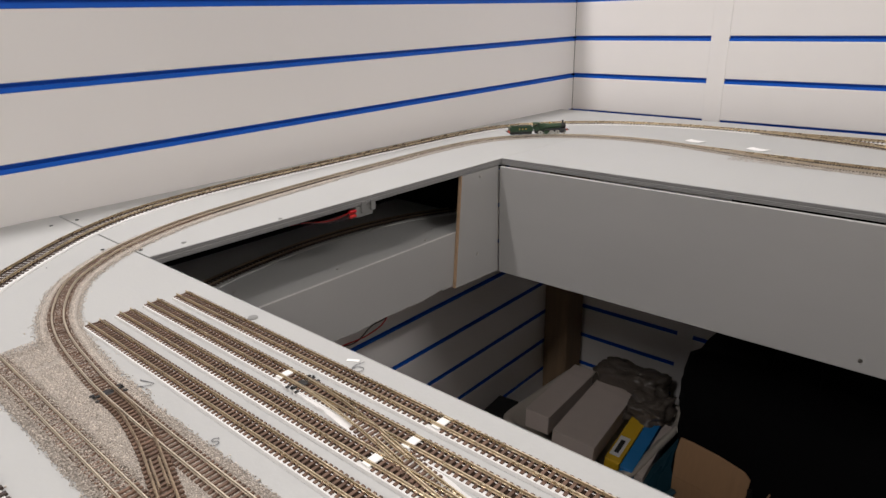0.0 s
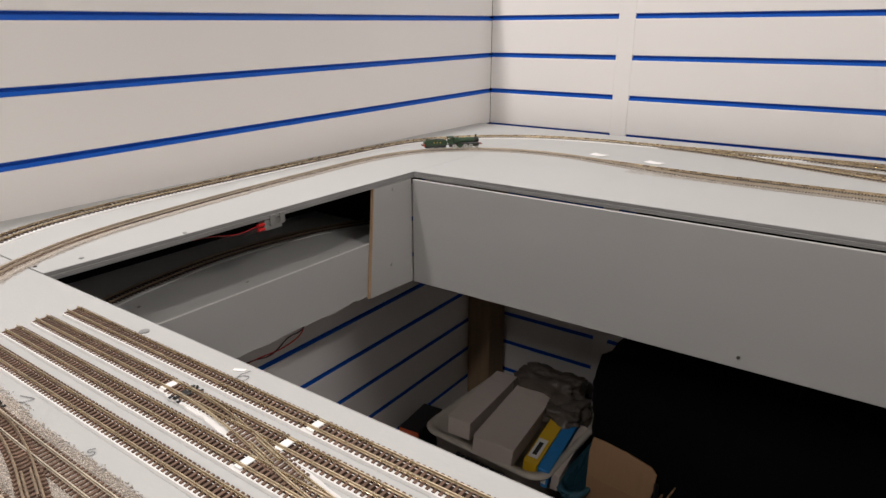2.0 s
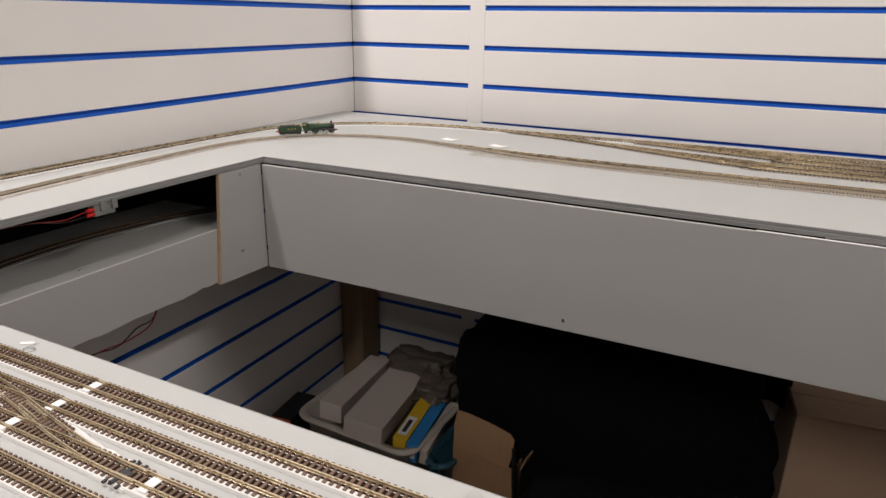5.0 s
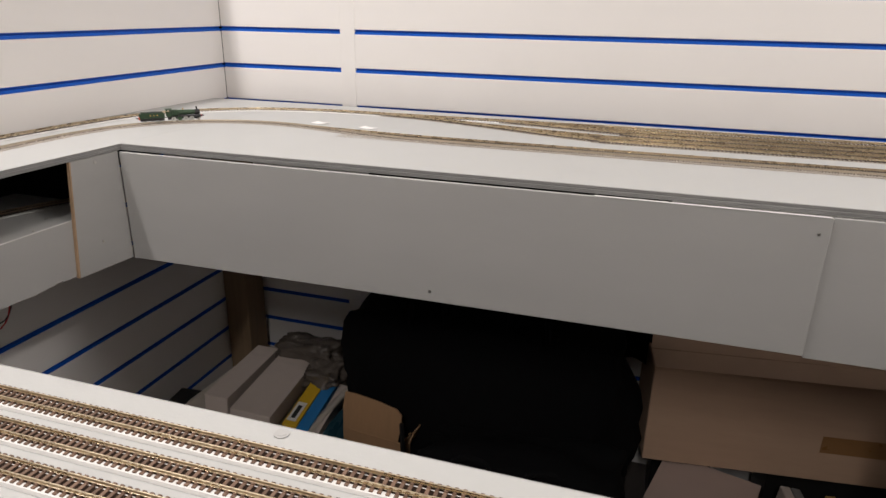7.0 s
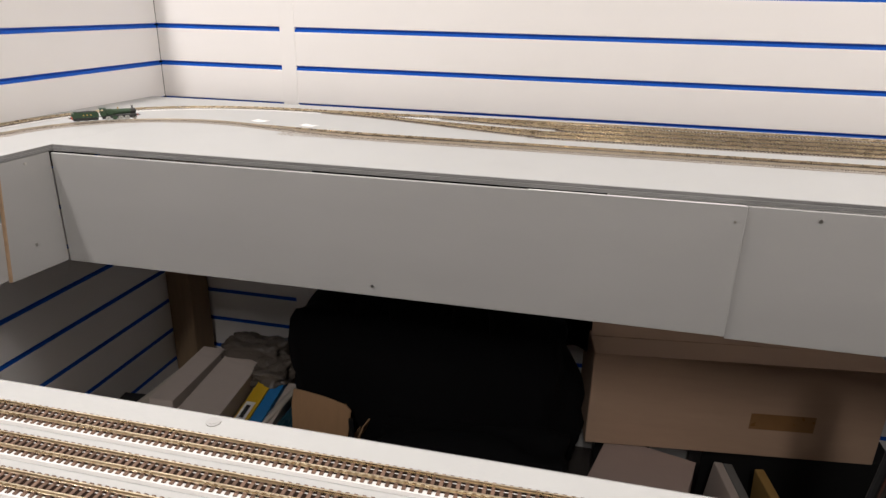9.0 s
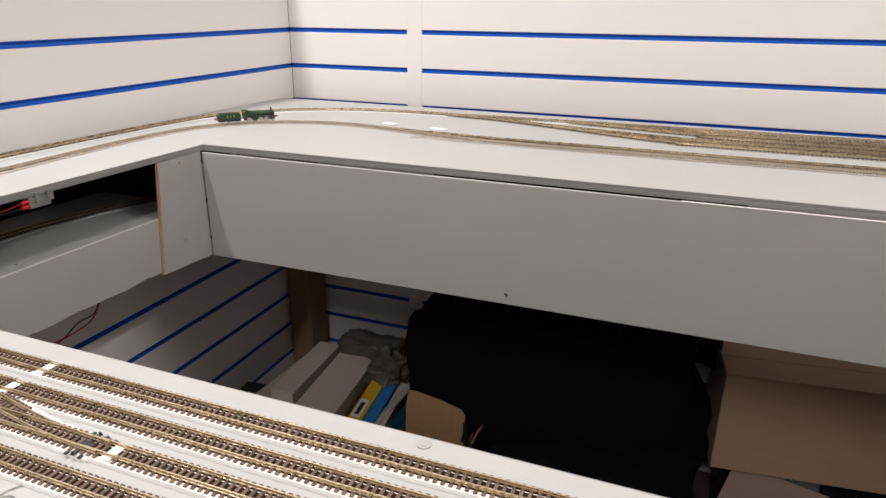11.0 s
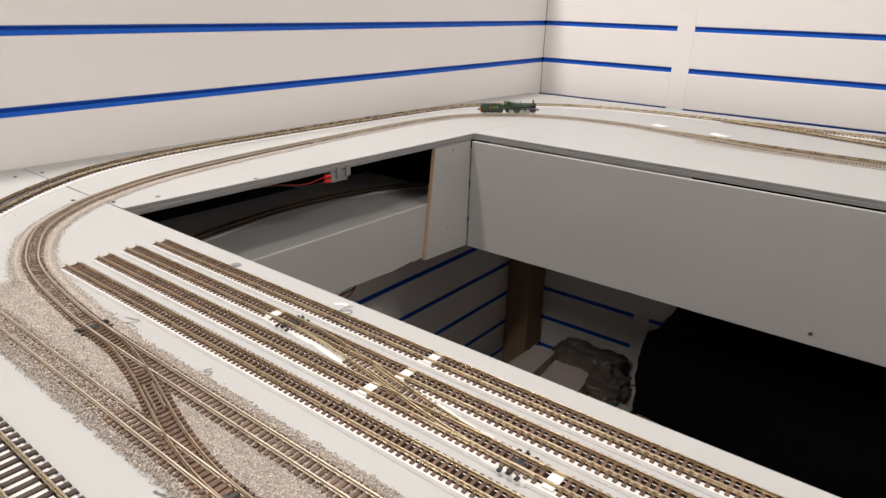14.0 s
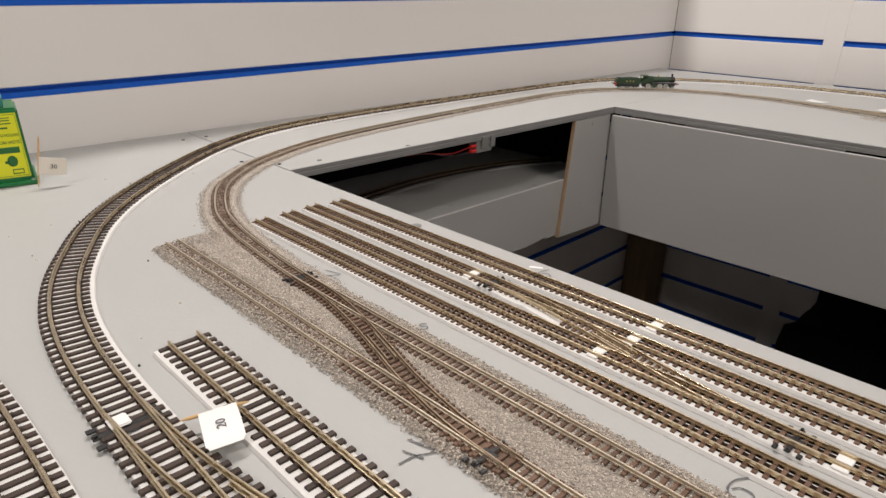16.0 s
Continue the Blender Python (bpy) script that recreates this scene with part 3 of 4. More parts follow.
# larger-gauge outer line
outer = [(2.0, -1.676), (1.2, -1.675), (0.80, -1.675), (0.62, -1.6745), (0.547, -1.673), (0.503, -1.669), (0.465, -1.662), (0.422, -1.649), (0.375, -1.628), (0.32, -1.598), (0.26, -1.551), (0.19, -1.479), (0.122, -1.393), (0.075, -1.295), (0.051, -1.152),
         (0.043, -0.95), (0.040, -0.70), (0.043, -0.56), (0.058, -0.45), (0.10, -0.36), (0.18, -0.275), (0.29, -0.215), (0.42, -0.185), (0.58, -0.180), (0.75, -0.174), (0.95, -0.166), (1.2, -0.162), (1.6, -0.160), (3.15, -0.160)]
track("outer_line", outer, OO, "large-gauge outer line curving along the slatwall", single=(0.0, 0.80, -1.8, -0.95), foam_shift=-0.002)
track("short_siding", [(0.555, -1.6262), (0.80, -1.6255), (2.0, -1.624)], OO, "straight large-gauge siding with a bare end", single=NEAR, straight=True, foam_shift=-0.002)
track("edge_line", [(0.30, -1.80), (0.36, -1.765), (0.44, -1.738), (0.52, -1.726), (0.60, -1.7225), (0.80, -1.722), (2.0, -1.722)], OO, "large-gauge line along the outer board edge", single=NEAR)
turnout_route("turnout", [(0.600, -1.6742), (0.66, -1.6700), (0.72, -1.6600), (0.80, -1.642)], OO, "large-gauge turnout with white tie-bar pad", TOP, [(0.612, -1.677)])
YARD = (((0.56, -0.181), (0.70, -0.205), (0.85, -0.252), (1.00, -0.306), (1.12, -0.337), (1.30, -0.346), (3.15, -0.348)),
        ((0.80, -0.236), (0.94, -0.268), (1.10, -0.294), (1.30, -0.302), (3.15, -0.304)),
        ((0.86, -0.170), (1.00, -0.198), (1.15, -0.228), (1.35, -0.254), (3.15, -0.256)),
        ((0.98, -0.166), (1.10, -0.178), (1.30, -0.206), (3.15, -0.208)))
for pts in YARD:
    track("yard_track", pts, OO, "far yard track fanning out along the back wall", group="yard tracks", foam=0.0022, foam_half=0.0156, foam_mat=STONEBED)
track("hidden_track", [(0.262, -1.80), (0.20, -1.50), (0.150, -1.32), (0.120, -1.20), (0.104, -1.10), (0.099, -1.02), (0.106, -0.92), (0.128, -0.82), (0.170, -0.72)], OO, "hidden lower-level track on grey shelf", z=0.885, single=(0.0, 0.3, -1.4, -0.7), foam=0.0024, rail_mat=RAILW, foam_shift=-0.003, foam_half=0.0185, foam_mat=GREY)


# ---- ballast ----
def ballast(name, zones, count, size, label, seed):
    """Loose chips glued over the given zones; each zone gives a place and height for two random numbers."""
    rng = np.random.default_rng(seed)
    total = sum(w for w, _ in zones)
    octa = np.array([(1, 0, 0), (-1, 0, 0), (0, 1, 0), (0, -1, 0), (0, 0, 1), (0, 0, -1)], float)
    fac = np.array([(0, 2, 4), (2, 1, 4), (1, 3, 4), (3, 0, 4), (2, 0, 5), (1, 2, 5), (3, 1, 5), (0, 3, 5)])
    P = []
    for w, fn in zones:
        for _ in range(int(count * w / total)):
            P.append(fn(rng.random(), rng.random(), rng.normal()))
    P = np.array(P)
    n = len(P)
    ax = rng.uniform(0.55, 1.25, (n, 6, 1)) * size * rng.uniform(0.6, 1.3, (n, 1, 1))
    V = octa[None] * ax
    a = rng.uniform(0, 6.283, n)
    b = rng.uniform(-0.8, 0.8, n)
    ca, sa, cb, sb = np.cos(a)[:, None], np.sin(a)[:, None], np.cos(b)[:, None], np.sin(b)[:, None]
    x, y, z = V[..., 0], V[..., 1], V[..., 2] * 0.7
    y, z = y * cb - z * sb, y * sb + z * cb
    x, y = x * ca - y * sa, x * sa + y * ca
    V = np.stack([x, y, z], -1) + P[:, None, :]
    me = bpy.data.meshes.new(name)
    F = (fac[None] + 6 * np.arange(n)[:, None, None]).reshape(-1, 3)
    me.vertices.add(n * 6)
    me.vertices.foreach_set("co", V.reshape(-1))
    me.loops.add(F.size)
    me.loops.foreach_set("vertex_index", F.reshape(-1).astype(np.int32))
    me.polygons.add(len(F))
    me.polygons.foreach_set("loop_start", np.arange(0, F.size, 3, dtype=np.int32))
    me.update(calc_edges=True)
    me.validate()
    me.materials.append(STONE)
    ob = new(name, me)
    return tagged(ob, label, "ballast", kind="stuff")


def strip_zone(line, half, rail_free, spread=0.002):
    """Chips beside and between the rails along a line."""
    pts = line

    def fn(u, v, g):
        i = u * (len(pts) - 1)
        k = min(int(i), len(pts) - 2)
        p = pts[k][0].lerp(pts[k + 1][0], i - k)
        d = pts[k][1]
        off = (v * 2 - 1) * half
        off += g * spread if abs(off) > half * 0.75 else 0
        h = 0.0019 if abs(off) < half * 0.62 else 0.0018 * max(0.0, (half + 0.004 - abs(off)) / (half * 0.38 + 0.004))
        q = p + Vector((-d.y, d.x, 0)) * off
        return (q.x, q.y, TOP + max(0.0003, h))
    return fn


def bury_zone(line, half, gauge, height):
    """Chips lying on the sleepers, clear of the rails."""
    def fn(u, v, g):
        i = u * (len(line) - 1)
        k = min(int(i), len(line) - 2)
        p = line[k][0].lerp(line[k + 1][0], i - k)
        d = line[k][1]
        off = (v * 2 - 1) * half
        near = abs(abs(off) - gauge / 2)
        if near < 0.0011:
            off += 0.0014 if abs(off) > gauge / 2 and off > 0 or abs(off) < gauge / 2 and off < 0 else -0.0014
        q = p + Vector((-d.y, d.x, 0)) * off
        return (q.x, q.y, TOP + height + 0.0003 * max(-1.5, min(1.5, g)))
    return fn


def pad_zone(x0, x1, y0, y1):
    def fn(u, v, g):
        x, y = x0 + u * (x1 - x0), y0 + v * (y1 - y0)
        e = min(y - y0, y1 - y)
        if e < 0.004:
            y += g * 0.0009
        wob = 0.0015 * noise.noise((x * 60, y * 60, 0))
        return (x - 0.010 * (y - y0) / (y1 - y0) * (1 if x < x0 + 0.05 else 0), y, TOP + max(0.0003, min(0.0021, e * 0.6 + 0.0004 + wob * 0.4)))
    return fn


def ballast_pad(x0, x1, y0, y1):
    """The glued bed under the double track: a low sheet with a ragged, tapering rim."""
    nx, ny = 420, 26
    V, F = [], []
    for i in range(nx + 1):
        for j in range(ny + 1):
            u, v = i / nx, j / ny
            rag = 0.0022 * noise.noise((u * 90, 1.0 if v < 0.5 else 7.0, 0)) + 0.0012 * noise.noise((u * 300, 3.0 if v < 0.5 else 9.0, 0))
            y = y0 + v * (y1 - y0) + rag * (2 * abs(v - 0.5)) ** 2
            x = x0 + u * (x1 - x0) + (0.004 * noise.noise((v * 9, 2.0, 0)) if i == 0 else 0)
            rim = min(1.0, min(j, ny - j) / 3, i / 4)
            V.append((x, y, TOP + 0.0002 + rim * (0.0018 + 0.0004 * noise.noise((x * 300, y * 300, 0)))))
    for i in range(nx):
        for j in range(ny):
            a = i * (ny + 1) + j
            F.append((a, a + ny + 1, a + ny + 2, a + 1))
    return tagged(raw("ballast_bed", V, F, STONEBED), "glued grey-brown ballast bed under the double track", "ballast", kind="stuff")


ballast_pad(0.403, 2.0, -1.5835, -1.517)
full = spline([Vector((*p, TOP)) for p in inner], 0.01)
curve_near = [q for q in full if q[0].y < -1.0 and q[0].x < 0.56]
curve_far = [q for q in full if q[0].y >= -1.0 and q[0].x < 1.9]
ballast("near_ballast", [(0.066 * 0.75, pad_zone(0.402, 1.15, -1.5850, -1.516)), (0.036 * 1.25, strip_zone(curve_near, 0.0172, 0))], 130000, 0.00062, "grey-brown granite ballast chips glued round the tracks", 3)
siding_line = spline([Vector((0.404, YC + 0.001, TOP)), Vector((0.78, YC + 0.0006, TOP)), Vector((1.2, YC, TOP))], 0.01)
siding_plain = [q for q in siding_line if q[0].x < 0.64]
curve_plain = [q for q in full if q[0].y < -1.30 and q[0].x < 0.51]
main_plain = [q for q in full if -1.6 < q[0].y < -1.5 and 0.70 < q[0].x < 1.2]
ballast("sleeper_ballast", [(0.240, bury_zone(siding_plain, 0.0105, NN["gauge"], 0.0030)), (0.16, bury_zone(curve_plain, 0.0095, NN["gauge"], 0.0027)), (0.10, bury_zone(main_plain, 0.0095, NN["gauge"], 0.0027))], 13000, 0.00062, "grey-brown ballast chips half burying the sleepers", 8)
ballast("far_ballast", [(1.0, strip_zone(curve_far, 0.017, 0)), (0.55, bury_zone(curve_far, 0.0100, NN["gauge"], 0.0029)), (0.5, lambda u, v, g: (0.60 + u * 1.4, -0.434 - v * 0.064, TOP + 0.0012))], 60000, 0.0008, "grey-brown ballast chips along the far running line", 5)

# ---- locomotive ----


def locomotive(m):
    th = empty("steam_locomotive", m, "green model tender locomotive with black smokebox on the running line", "model locomotive")
    L = LGREEN
    part("running_plate", box(-0.004, 0.0665, -0.0085, 0.0085, 0.0095, 0.0108, 0.0002), LBLACK, th, "black running plate")
    bm = cyl(0.0060, 0.040, 28, pose(0.034, 0, 0.0178, 0, 90), r2=0.0054)
    part("boiler", bm, L, th, "green tapered boiler", smooth=False)
    for x in (0.018, 0.028, 0.038, 0.048):
        part("boiler_band", cyl(0.0061 - (x - 0.018) * 0.014, 0.0006, 28, pose(x, 0, 0.0178, 0, 90)), LBLACK, th, "dark boiler band")
    part("firebox", box(0.004, 0.020, -0.0066, 0.0066, 0.0108, 0.0243, 0.0022, 3), L, th, "green square-topped firebox")
    part("smokebox", cyl(0.0057, 0.011, 28, pose(0.0585, 0, 0.0177, 0, 90), bevel=0.0006), LBLACK, th, "black smokebox")
    part("smokebox_door", cyl(0.0046, 0.0012, 24, pose(0.0645, 0, 0.0177, 0, 90), r2=0.003), LBLACK, th)
    bm = cyl(0.0017, 0.006, 16, pose(0.0585, 0, 0.0255))
    cyl(0.0022, 0.0012, 16, pose(0.0585, 0, 0.0287), bm=bm)
    part("chimney", bm, LBLACK, th, "copper-capped black chimney")
    part("safety_valve_cover", cyl(0.0015, 0.0042, 14, pose(0.030, 0, 0.0253), r2=0.0009), BRASS, th, "brass safety valve cover")
    cab = bmesh.new()
    for s in (-1, 1):
        box(-0.0055, 0.0045, s * 0.0078 - 0.0004, s * 0.0078 + 0.0004, 0.0108, 0.0190, bm=cab)
        box(0.0020, 0.0045, s * 0.0078 - 0.0004, s * 0.0078 + 0.0004, 0.0190, 0.0255, bm=cab)
        box(-0.0055, -0.0040, s * 0.0078 - 0.0004, s * 0.0078 + 0.0004, 0.0190, 0.0255, bm=cab)
    box(0.0038, 0.0046, -0.0078, 0.0078, 0.0108, 0.0265, bm=cab)
    part("cab", cab, L, th, "green open-backed cab")
    roof = bmesh.new()
    for k in range(6):
        a0, a1 = -0.0085 + k * 0.00283, -0.0085 + (k + 1) * 0.00283
        z0, z1 = 0.0275 - (abs(a0) / 0.0085) ** 2 * 0.002, 0.0275 - (abs(a1) / 0.0085) ** 2 * 0.002
        q = extrude_poly([(a0, z0), (a1, z1), (a1, z1 - 0.0008), (a0, z0 - 0.0008)], "x", -0.0075, 0.0060)
        join(roof, q)
    part("cab_roof", roof, L, th, "dark green cab roof")

    def wheel(x, s, r, mat=LBLACK):
        bm = cyl(r, 0.0016, 22, pose(x, s * 0.0052, r + 0.0001, 90))
        w = part("wheel", bm, mat, th, "black spoked wheel")
        part("tyre", cyl(r * 1.0, 0.0008, 22, pose(x, s * 0.0057, r + 0.0001, 90)), METAL, w, "bright metal tyre")
        part("hub", cyl(r * 0.28, 0.0010, 10, pose(x, s * 0.0064, r + 0.0001, 90)), LBLACK, w)
    for s in (-1, 1):
        for x in (0.008, 0.0205, 0.033, 0.0455):
            wheel(x, s, 0.0050)
        wheel(0.060, s, 0.0033)
        part("coupling_rod", box(0.008, 0.0455, s * 0.0072 - 0.0003, s * 0.0072 + 0.0003, 0.0040, 0.0052, 0.0001), METAL, th, "bright steel coupling rod")
        part("cylinder", cyl(0.0026, 0.010, 16, pose(0.055, s * 0.0078, 0.0072, 0, 90)), LBLACK, th, "black cylinder block")
        part("splasher", cyl(0.0052, 0.0012, 20, pose(0.0205, s * 0.0074, 0.0070, 90)), L, th)
    part("frames", box(-0.003, 0.065, -0.0036, 0.0036, 0.0035, 0.0095), LBLACK, th)
    part("buffer_beam", box(0.0665, 0.0677, -0.0082, 0.0082, 0.0075, 0.0110), RED, th, "dull red buffer beam")
    for s in (-1, 1):
        bm = cyl(0.0007, 0.004, 10, pose(0.0695, s * 0.0056, 0.0093, 0, 90))
        cyl(0.0015, 0.0006, 14, pose(0.0715, s * 0.0056, 0.0093, 0, 90), bm=bm)
        part("buffer", bm, LBLACK, th)
    # tender
    tank = box(-0.0600, -0.0095, -0.0084, 0.0084, 0.0100, 0.0188, 0.0006)
    box(-0.0600, -0.0095, -0.0088, 0.0088, 0.0095, 0.0106, bm=tank)
    part("tender_body", tank, L, th, "dark green tender side tanks")
    cope = bmesh.new()
    for s in (-1, 1):
        box(-0.0560, -0.012, s * 0.0082 - 0.0003, s * 0.0082 + 0.0003, 0.0188, 0.0210, bm=cope)
    box(-0.0563, -0.0557, -0.0082, 0.0082, 0.0188, 0.0210, bm=cope)
    part("tender_coping", cope, L, th)
    coal = bmesh.new()
    bmesh.ops.create_grid(coal, x_segments=22, y_segments=10, size=1)
    for v in coal.verts:
        x, y = v.co.x, v.co.y
        v.co = Vector((-0.031 + x * 0.019, y * 0.0072, 0.0190 + 0.0035 * (1 - y * y) * (1 - x * x * 0.6) + 0.0012 * noise.noise((x * 12, y * 6, 0))))
    part("coal", coal, LBLACK, th, "black coal load")
    part("tender_frames", box(-0.0585, -0.011, -0.0076, 0.0076, 0.0035, 0.0096, 0.0004), LBLACK, th, "black tender frames")
    for s in (-1, 1):
        for x in (-0.018, -0.034, -0.050):
            wheel(x, s, 0.0036)
            part("axle_box", box(x - 0.0012, x + 0.0012, s * 0.0082 - 0.0006, s * 0.0082 + 0.0006, 0.0030, 0.0065, 0.0002), LBLACK, th)
        for k in range(3):
            part("side_letter", box(-0.040 + k * 0.007, -0.0376 + k * 0.007, s * 0.0088 - 0.0001, s * 0.0088 + 0.0001, 0.0137, 0.0160), BRASS, th, "small gilt lettering bar")
    part("rear_buffer_beam", box(-0.0612, -0.0600, -0.0082, 0.0082, 0.0065, 0.0110), RED, th, "dull red rear buffer beam")
    for s in (-1, 1):
        bm = cyl(0.0007, 0.004, 10, pose(-0.0630, s * 0.0056, 0.0093, 0, 90))
        cyl(0.0015, 0.0006, 14, pose(-0.0650, s * 0.0056, 0.0093, 0, 90), bm=bm)
        part("rear_buffer", bm, LBLACK, th)
    part("drawbar", box(-0.0105, -0.0025, -0.0015, 0.0015, 0.0080, 0.0096), LBLACK, th)
    return th


locomotive(pose(0.196, -0.489, TOP + 0.0053, 0, 0, 48.5))

# ---- small things on the boards ----


def paper(name, x, y, z, w, h, rz, label, curl=0.0012):
    bm = bmesh.new()
    bmesh.ops.create_grid(bm, x_segments=8, y_segments=4, size=0.5)
    for v in bm.verts:
        u = v.co.x
        v.co = Vector((v.co.x * w, v.co.y * h, curl * (1 - math.cos(u * 3)) + 0.0004))
    r = bmesh.ops.extrude_face_region(bm, geom=bm.faces[:])
    for v in r["geom"]:
        if isinstance(v, bmesh.types.BMVert):
            v.co.z += 0.00035
    bmesh.ops.recalc_face_normals(bm, faces=bm.faces[:])
    ob = part(name, bm, WHITE)
    ob.matrix_world = pose(x, y, z, 0, 0, rz)
    return tagged(ob, label, "card")


paper("paper_scrap", 0.490, -0.352, TOP, 0.034, 0.024, -12, "small white paper scrap lying on the back board")
paper("paper_scrap", 0.616, -0.372, TOP, 0.036, 0.022, -16, "small white paper scrap beside the running line")
paper("paper_scrap", 0.63, -0.145, TOP, 0.022, 0.012, 10, "tiny white paper scrap by the yard")
rng = random.Random(4)
for k in range(26):
    x, y = rng.uniform(0.28, 0.60), rng.uniform(-1.66, -1.60)
    if k > 14:
        x, y = rng.uniform(0.02, 0.5), rng.uniform(-1.70, -1.45)
    bm = bmesh.new()
    bmesh.ops.create_icosphere(bm, subdivisions=1, radius=rng.uniform(0.0004, 0.0009))
    for v in bm.verts:
        v.co = v.co * rng.uniform(0.7, 1.2)
    ob = part("crumb", bm, STONE if k % 3 else PRINT)
    ob.location = (x, y, TOP + 0.0005)
    tagged(ob, "tiny loose ballast crumb on the grey board", "crumb", "loose crumbs")


def pencil(name, strokes, x, y, size, rz, label, w=0.0008):
    """Pencilled handwriting: flat strokes drawn on the board."""
    bm = bmesh.new()
    for st in strokes:
        line = spline([Vector((a * size, b * size, 0)) for a, b in st], 0.0012)
        V = []
        for i, (p, d) in enumerate(line):
            s = Vector((-d.y, d.x, 0)) * w * (0.5 + 0.25 * noise.noise((i, x * 9, 0)))
            V.append((bm.verts.new(p + s), bm.verts.new(p - s)))
        for (a, b), (c, d) in zip(V, V[1:]):
            bm.faces.new((a, b, d, c))
    bmesh.ops.recalc_face_normals(bm, faces=bm.faces[:])
    ob = part(name, bm, INK)
    ob.matrix_world = pose(x, y, TOP + 0.0006, 0, 0, rz)
    for p in ob.data.polygons:
        if p.normal.z < 0:
            p.flip()
    return tagged(ob, label, "handwriting")


SEVEN = [[(-0.5, 0.5), (0.0, 0.52), (0.5, 0.5), (0.1, 0.0), (-0.1, -0.55)], [(-0.35, 0.0), (0.0, 0.02), (0.4, 0.05)]]
SIX = [[(0.3, 0.6), (-0.15, 0.3), (-0.35, -0.15), (-0.1, -0.5), (0.25, -0.4), (0.3, -0.1), (0.0, 0.05), (-0.3, -0.1)]]
FIVE = [[(0.35, 0.5), (-0.2, 0.5), (-0.25, 0.1), (0.2, 0.05), (0.3, -0.3), (-0.1, -0.5), (-0.35, -0.4)]]
pencil("pencil_number", SIX, 0.633, -1.3955, 0.013, 40, "pencilled number 6 on the grey board edge")
pencil("pencil_number", SEVEN, 0.531, -1.5130, 0.014, 16, "pencilled number 7 on the grey board")
pencil("pencil_number", FIVE, 0.632, -1.5125, 0.007, 60, "smudged pencil mark on the grey board")
pencil("pencil_number", SEVEN, 0.713, -1.594, 0.015, 14, "pencilled crossed 7 on the grey board", 0.0011)
pencil("pencil_number", SIX, 0.821, -1.5095, 0.015, 28, "pencilled number 6 on the grey board")
wsmear = paper("paint_smear", 0.622, -1.391, TOP - 0.0002, 0.010, 0.0032, 30, "white paint smear beside a pencil number", 0.0)


def board_screw(x, y, r=0.0045, mat=METAL):
    bm = cyl(r, 0.0008, 20, pose(x, y, TOP + 0.0003))
    cyl(r * 0.62, 0.0008, 16, pose(x, y, TOP + 0.0005), bm=bm)
    tagged(part("countersunk_screw", bm, mat), "painted-over countersunk screw in the board edge", "screw", "board screws")


for x, y in ((0.496, -1.396), (1.006, -1.388), (1.55, -1.388)):
    board_screw(x, y, mat=GREYP if x < 0.9 else FASC)
for x, y in ((0.047, -1.404), (0.046, -1.372), (0.238, -1.375), (0.20, -1.402)):
    board_screw(x, y, 0.0022, PRINT)
for x, y in ((0.262, -1.20), (0.252, -1.33)):
    board_screw(x, y, 0.003, GREYP)
pad = box(0.603, 0.613, -1.684, -1.675, TOP + 0.0037, TOP + 0.0050, 0.0008, 2)
tagged(part("tie_bar_pad", pad, WHITE), "small white pad on the turnout tie bar", "plate")


def text_mesh(body, size, mat, parent, m, name="printed_number"):
    cu = bpy.data.curves.new(name, "FONT")
    cu.body, cu.size, cu.align_x, cu.align_y, cu.extrude = body, size, "CENTER", "CENTER", 0.0001
    tmp = new(name, cu)
    me = bpy.data.meshes.new_from_object(tmp.evaluated_get(bpy.context.evaluated_depsgraph_get()))
    bpy.data.objects.remove(tmp)
    me.materials.clear()
    me.materials.append(mat)
    ob = new(name, me)
    ob.parent = parent
    ob.matrix_basis = m
    return ob


def flag(m, digits, lie, label, pw, pl, L, rot, mat, curl):
    """A paper flag folded round a cocktail stick. In its own frame the stick runs along x, the paper along -y."""
    th = empty("marker_flag", m, label, "flag")
    bm = cyl(0.0009, L - 0.006, 8, pose(0, 0, 0, 0, 90))
    for s in (-1, 1):
        cyl(0.0009, 0.004, 8, pose(s * (L / 2 - 0.001), 0, 0, 0, 90 * s), r2=0.0002, bm=bm)
    part("stick", bm, WOOD, th, "pointed wooden cocktail stick")
    bm = bmesh.new()
    bmesh.ops.create_grid(bm, x_segments=12, y_segments=12, size=0.5)
    for v in bm.verts:
        u, w = v.co.x, v.co.y - 0.5
        if abs(u) > 0.45 and w < -0.95:
            w, u = w + 0.05, u * 0.9
        v.co = Vector((u * pw + lie, w * pl, 0.0011 + curl * math.sin(-w * 2.6) + 0.001 * u))
    r = bmesh.ops.extrude_face_region(bm, geom=bm.faces[:])
    for v in r["geom"]:
        if isinstance(v, bmesh.types.BMVert):
            v.co.z += 0.0003
    bmesh.ops.recalc_face_normals(bm, faces=bm.faces[:])
    part("paper", bm, mat, th, "white paper flag")
    text_mesh(digits, 0.0060, INK, th, pose(lie, -pl * 0.52, 0.0011 + curl + 0.0006, 0, 0, rot))
    return th


def placed(a, b, c):
    """A frame whose x runs from a to b and whose -y points towards c."""
    a, b, c = Vector(a), Vector(b), Vector(c)
    x = (b - a).normalized()
    y = -((c - a) - x * (c - a).dot(x)).normalized()
    z = x.cross(y)
    m = Matrix((x, y, z)).transposed().to_4x4()
    m.translation = (a + b) / 2
    return m


PAPER = material("ivory_paper", (0.78, 0.72, 0.63), 0.75, grain=0.04, scale=80)
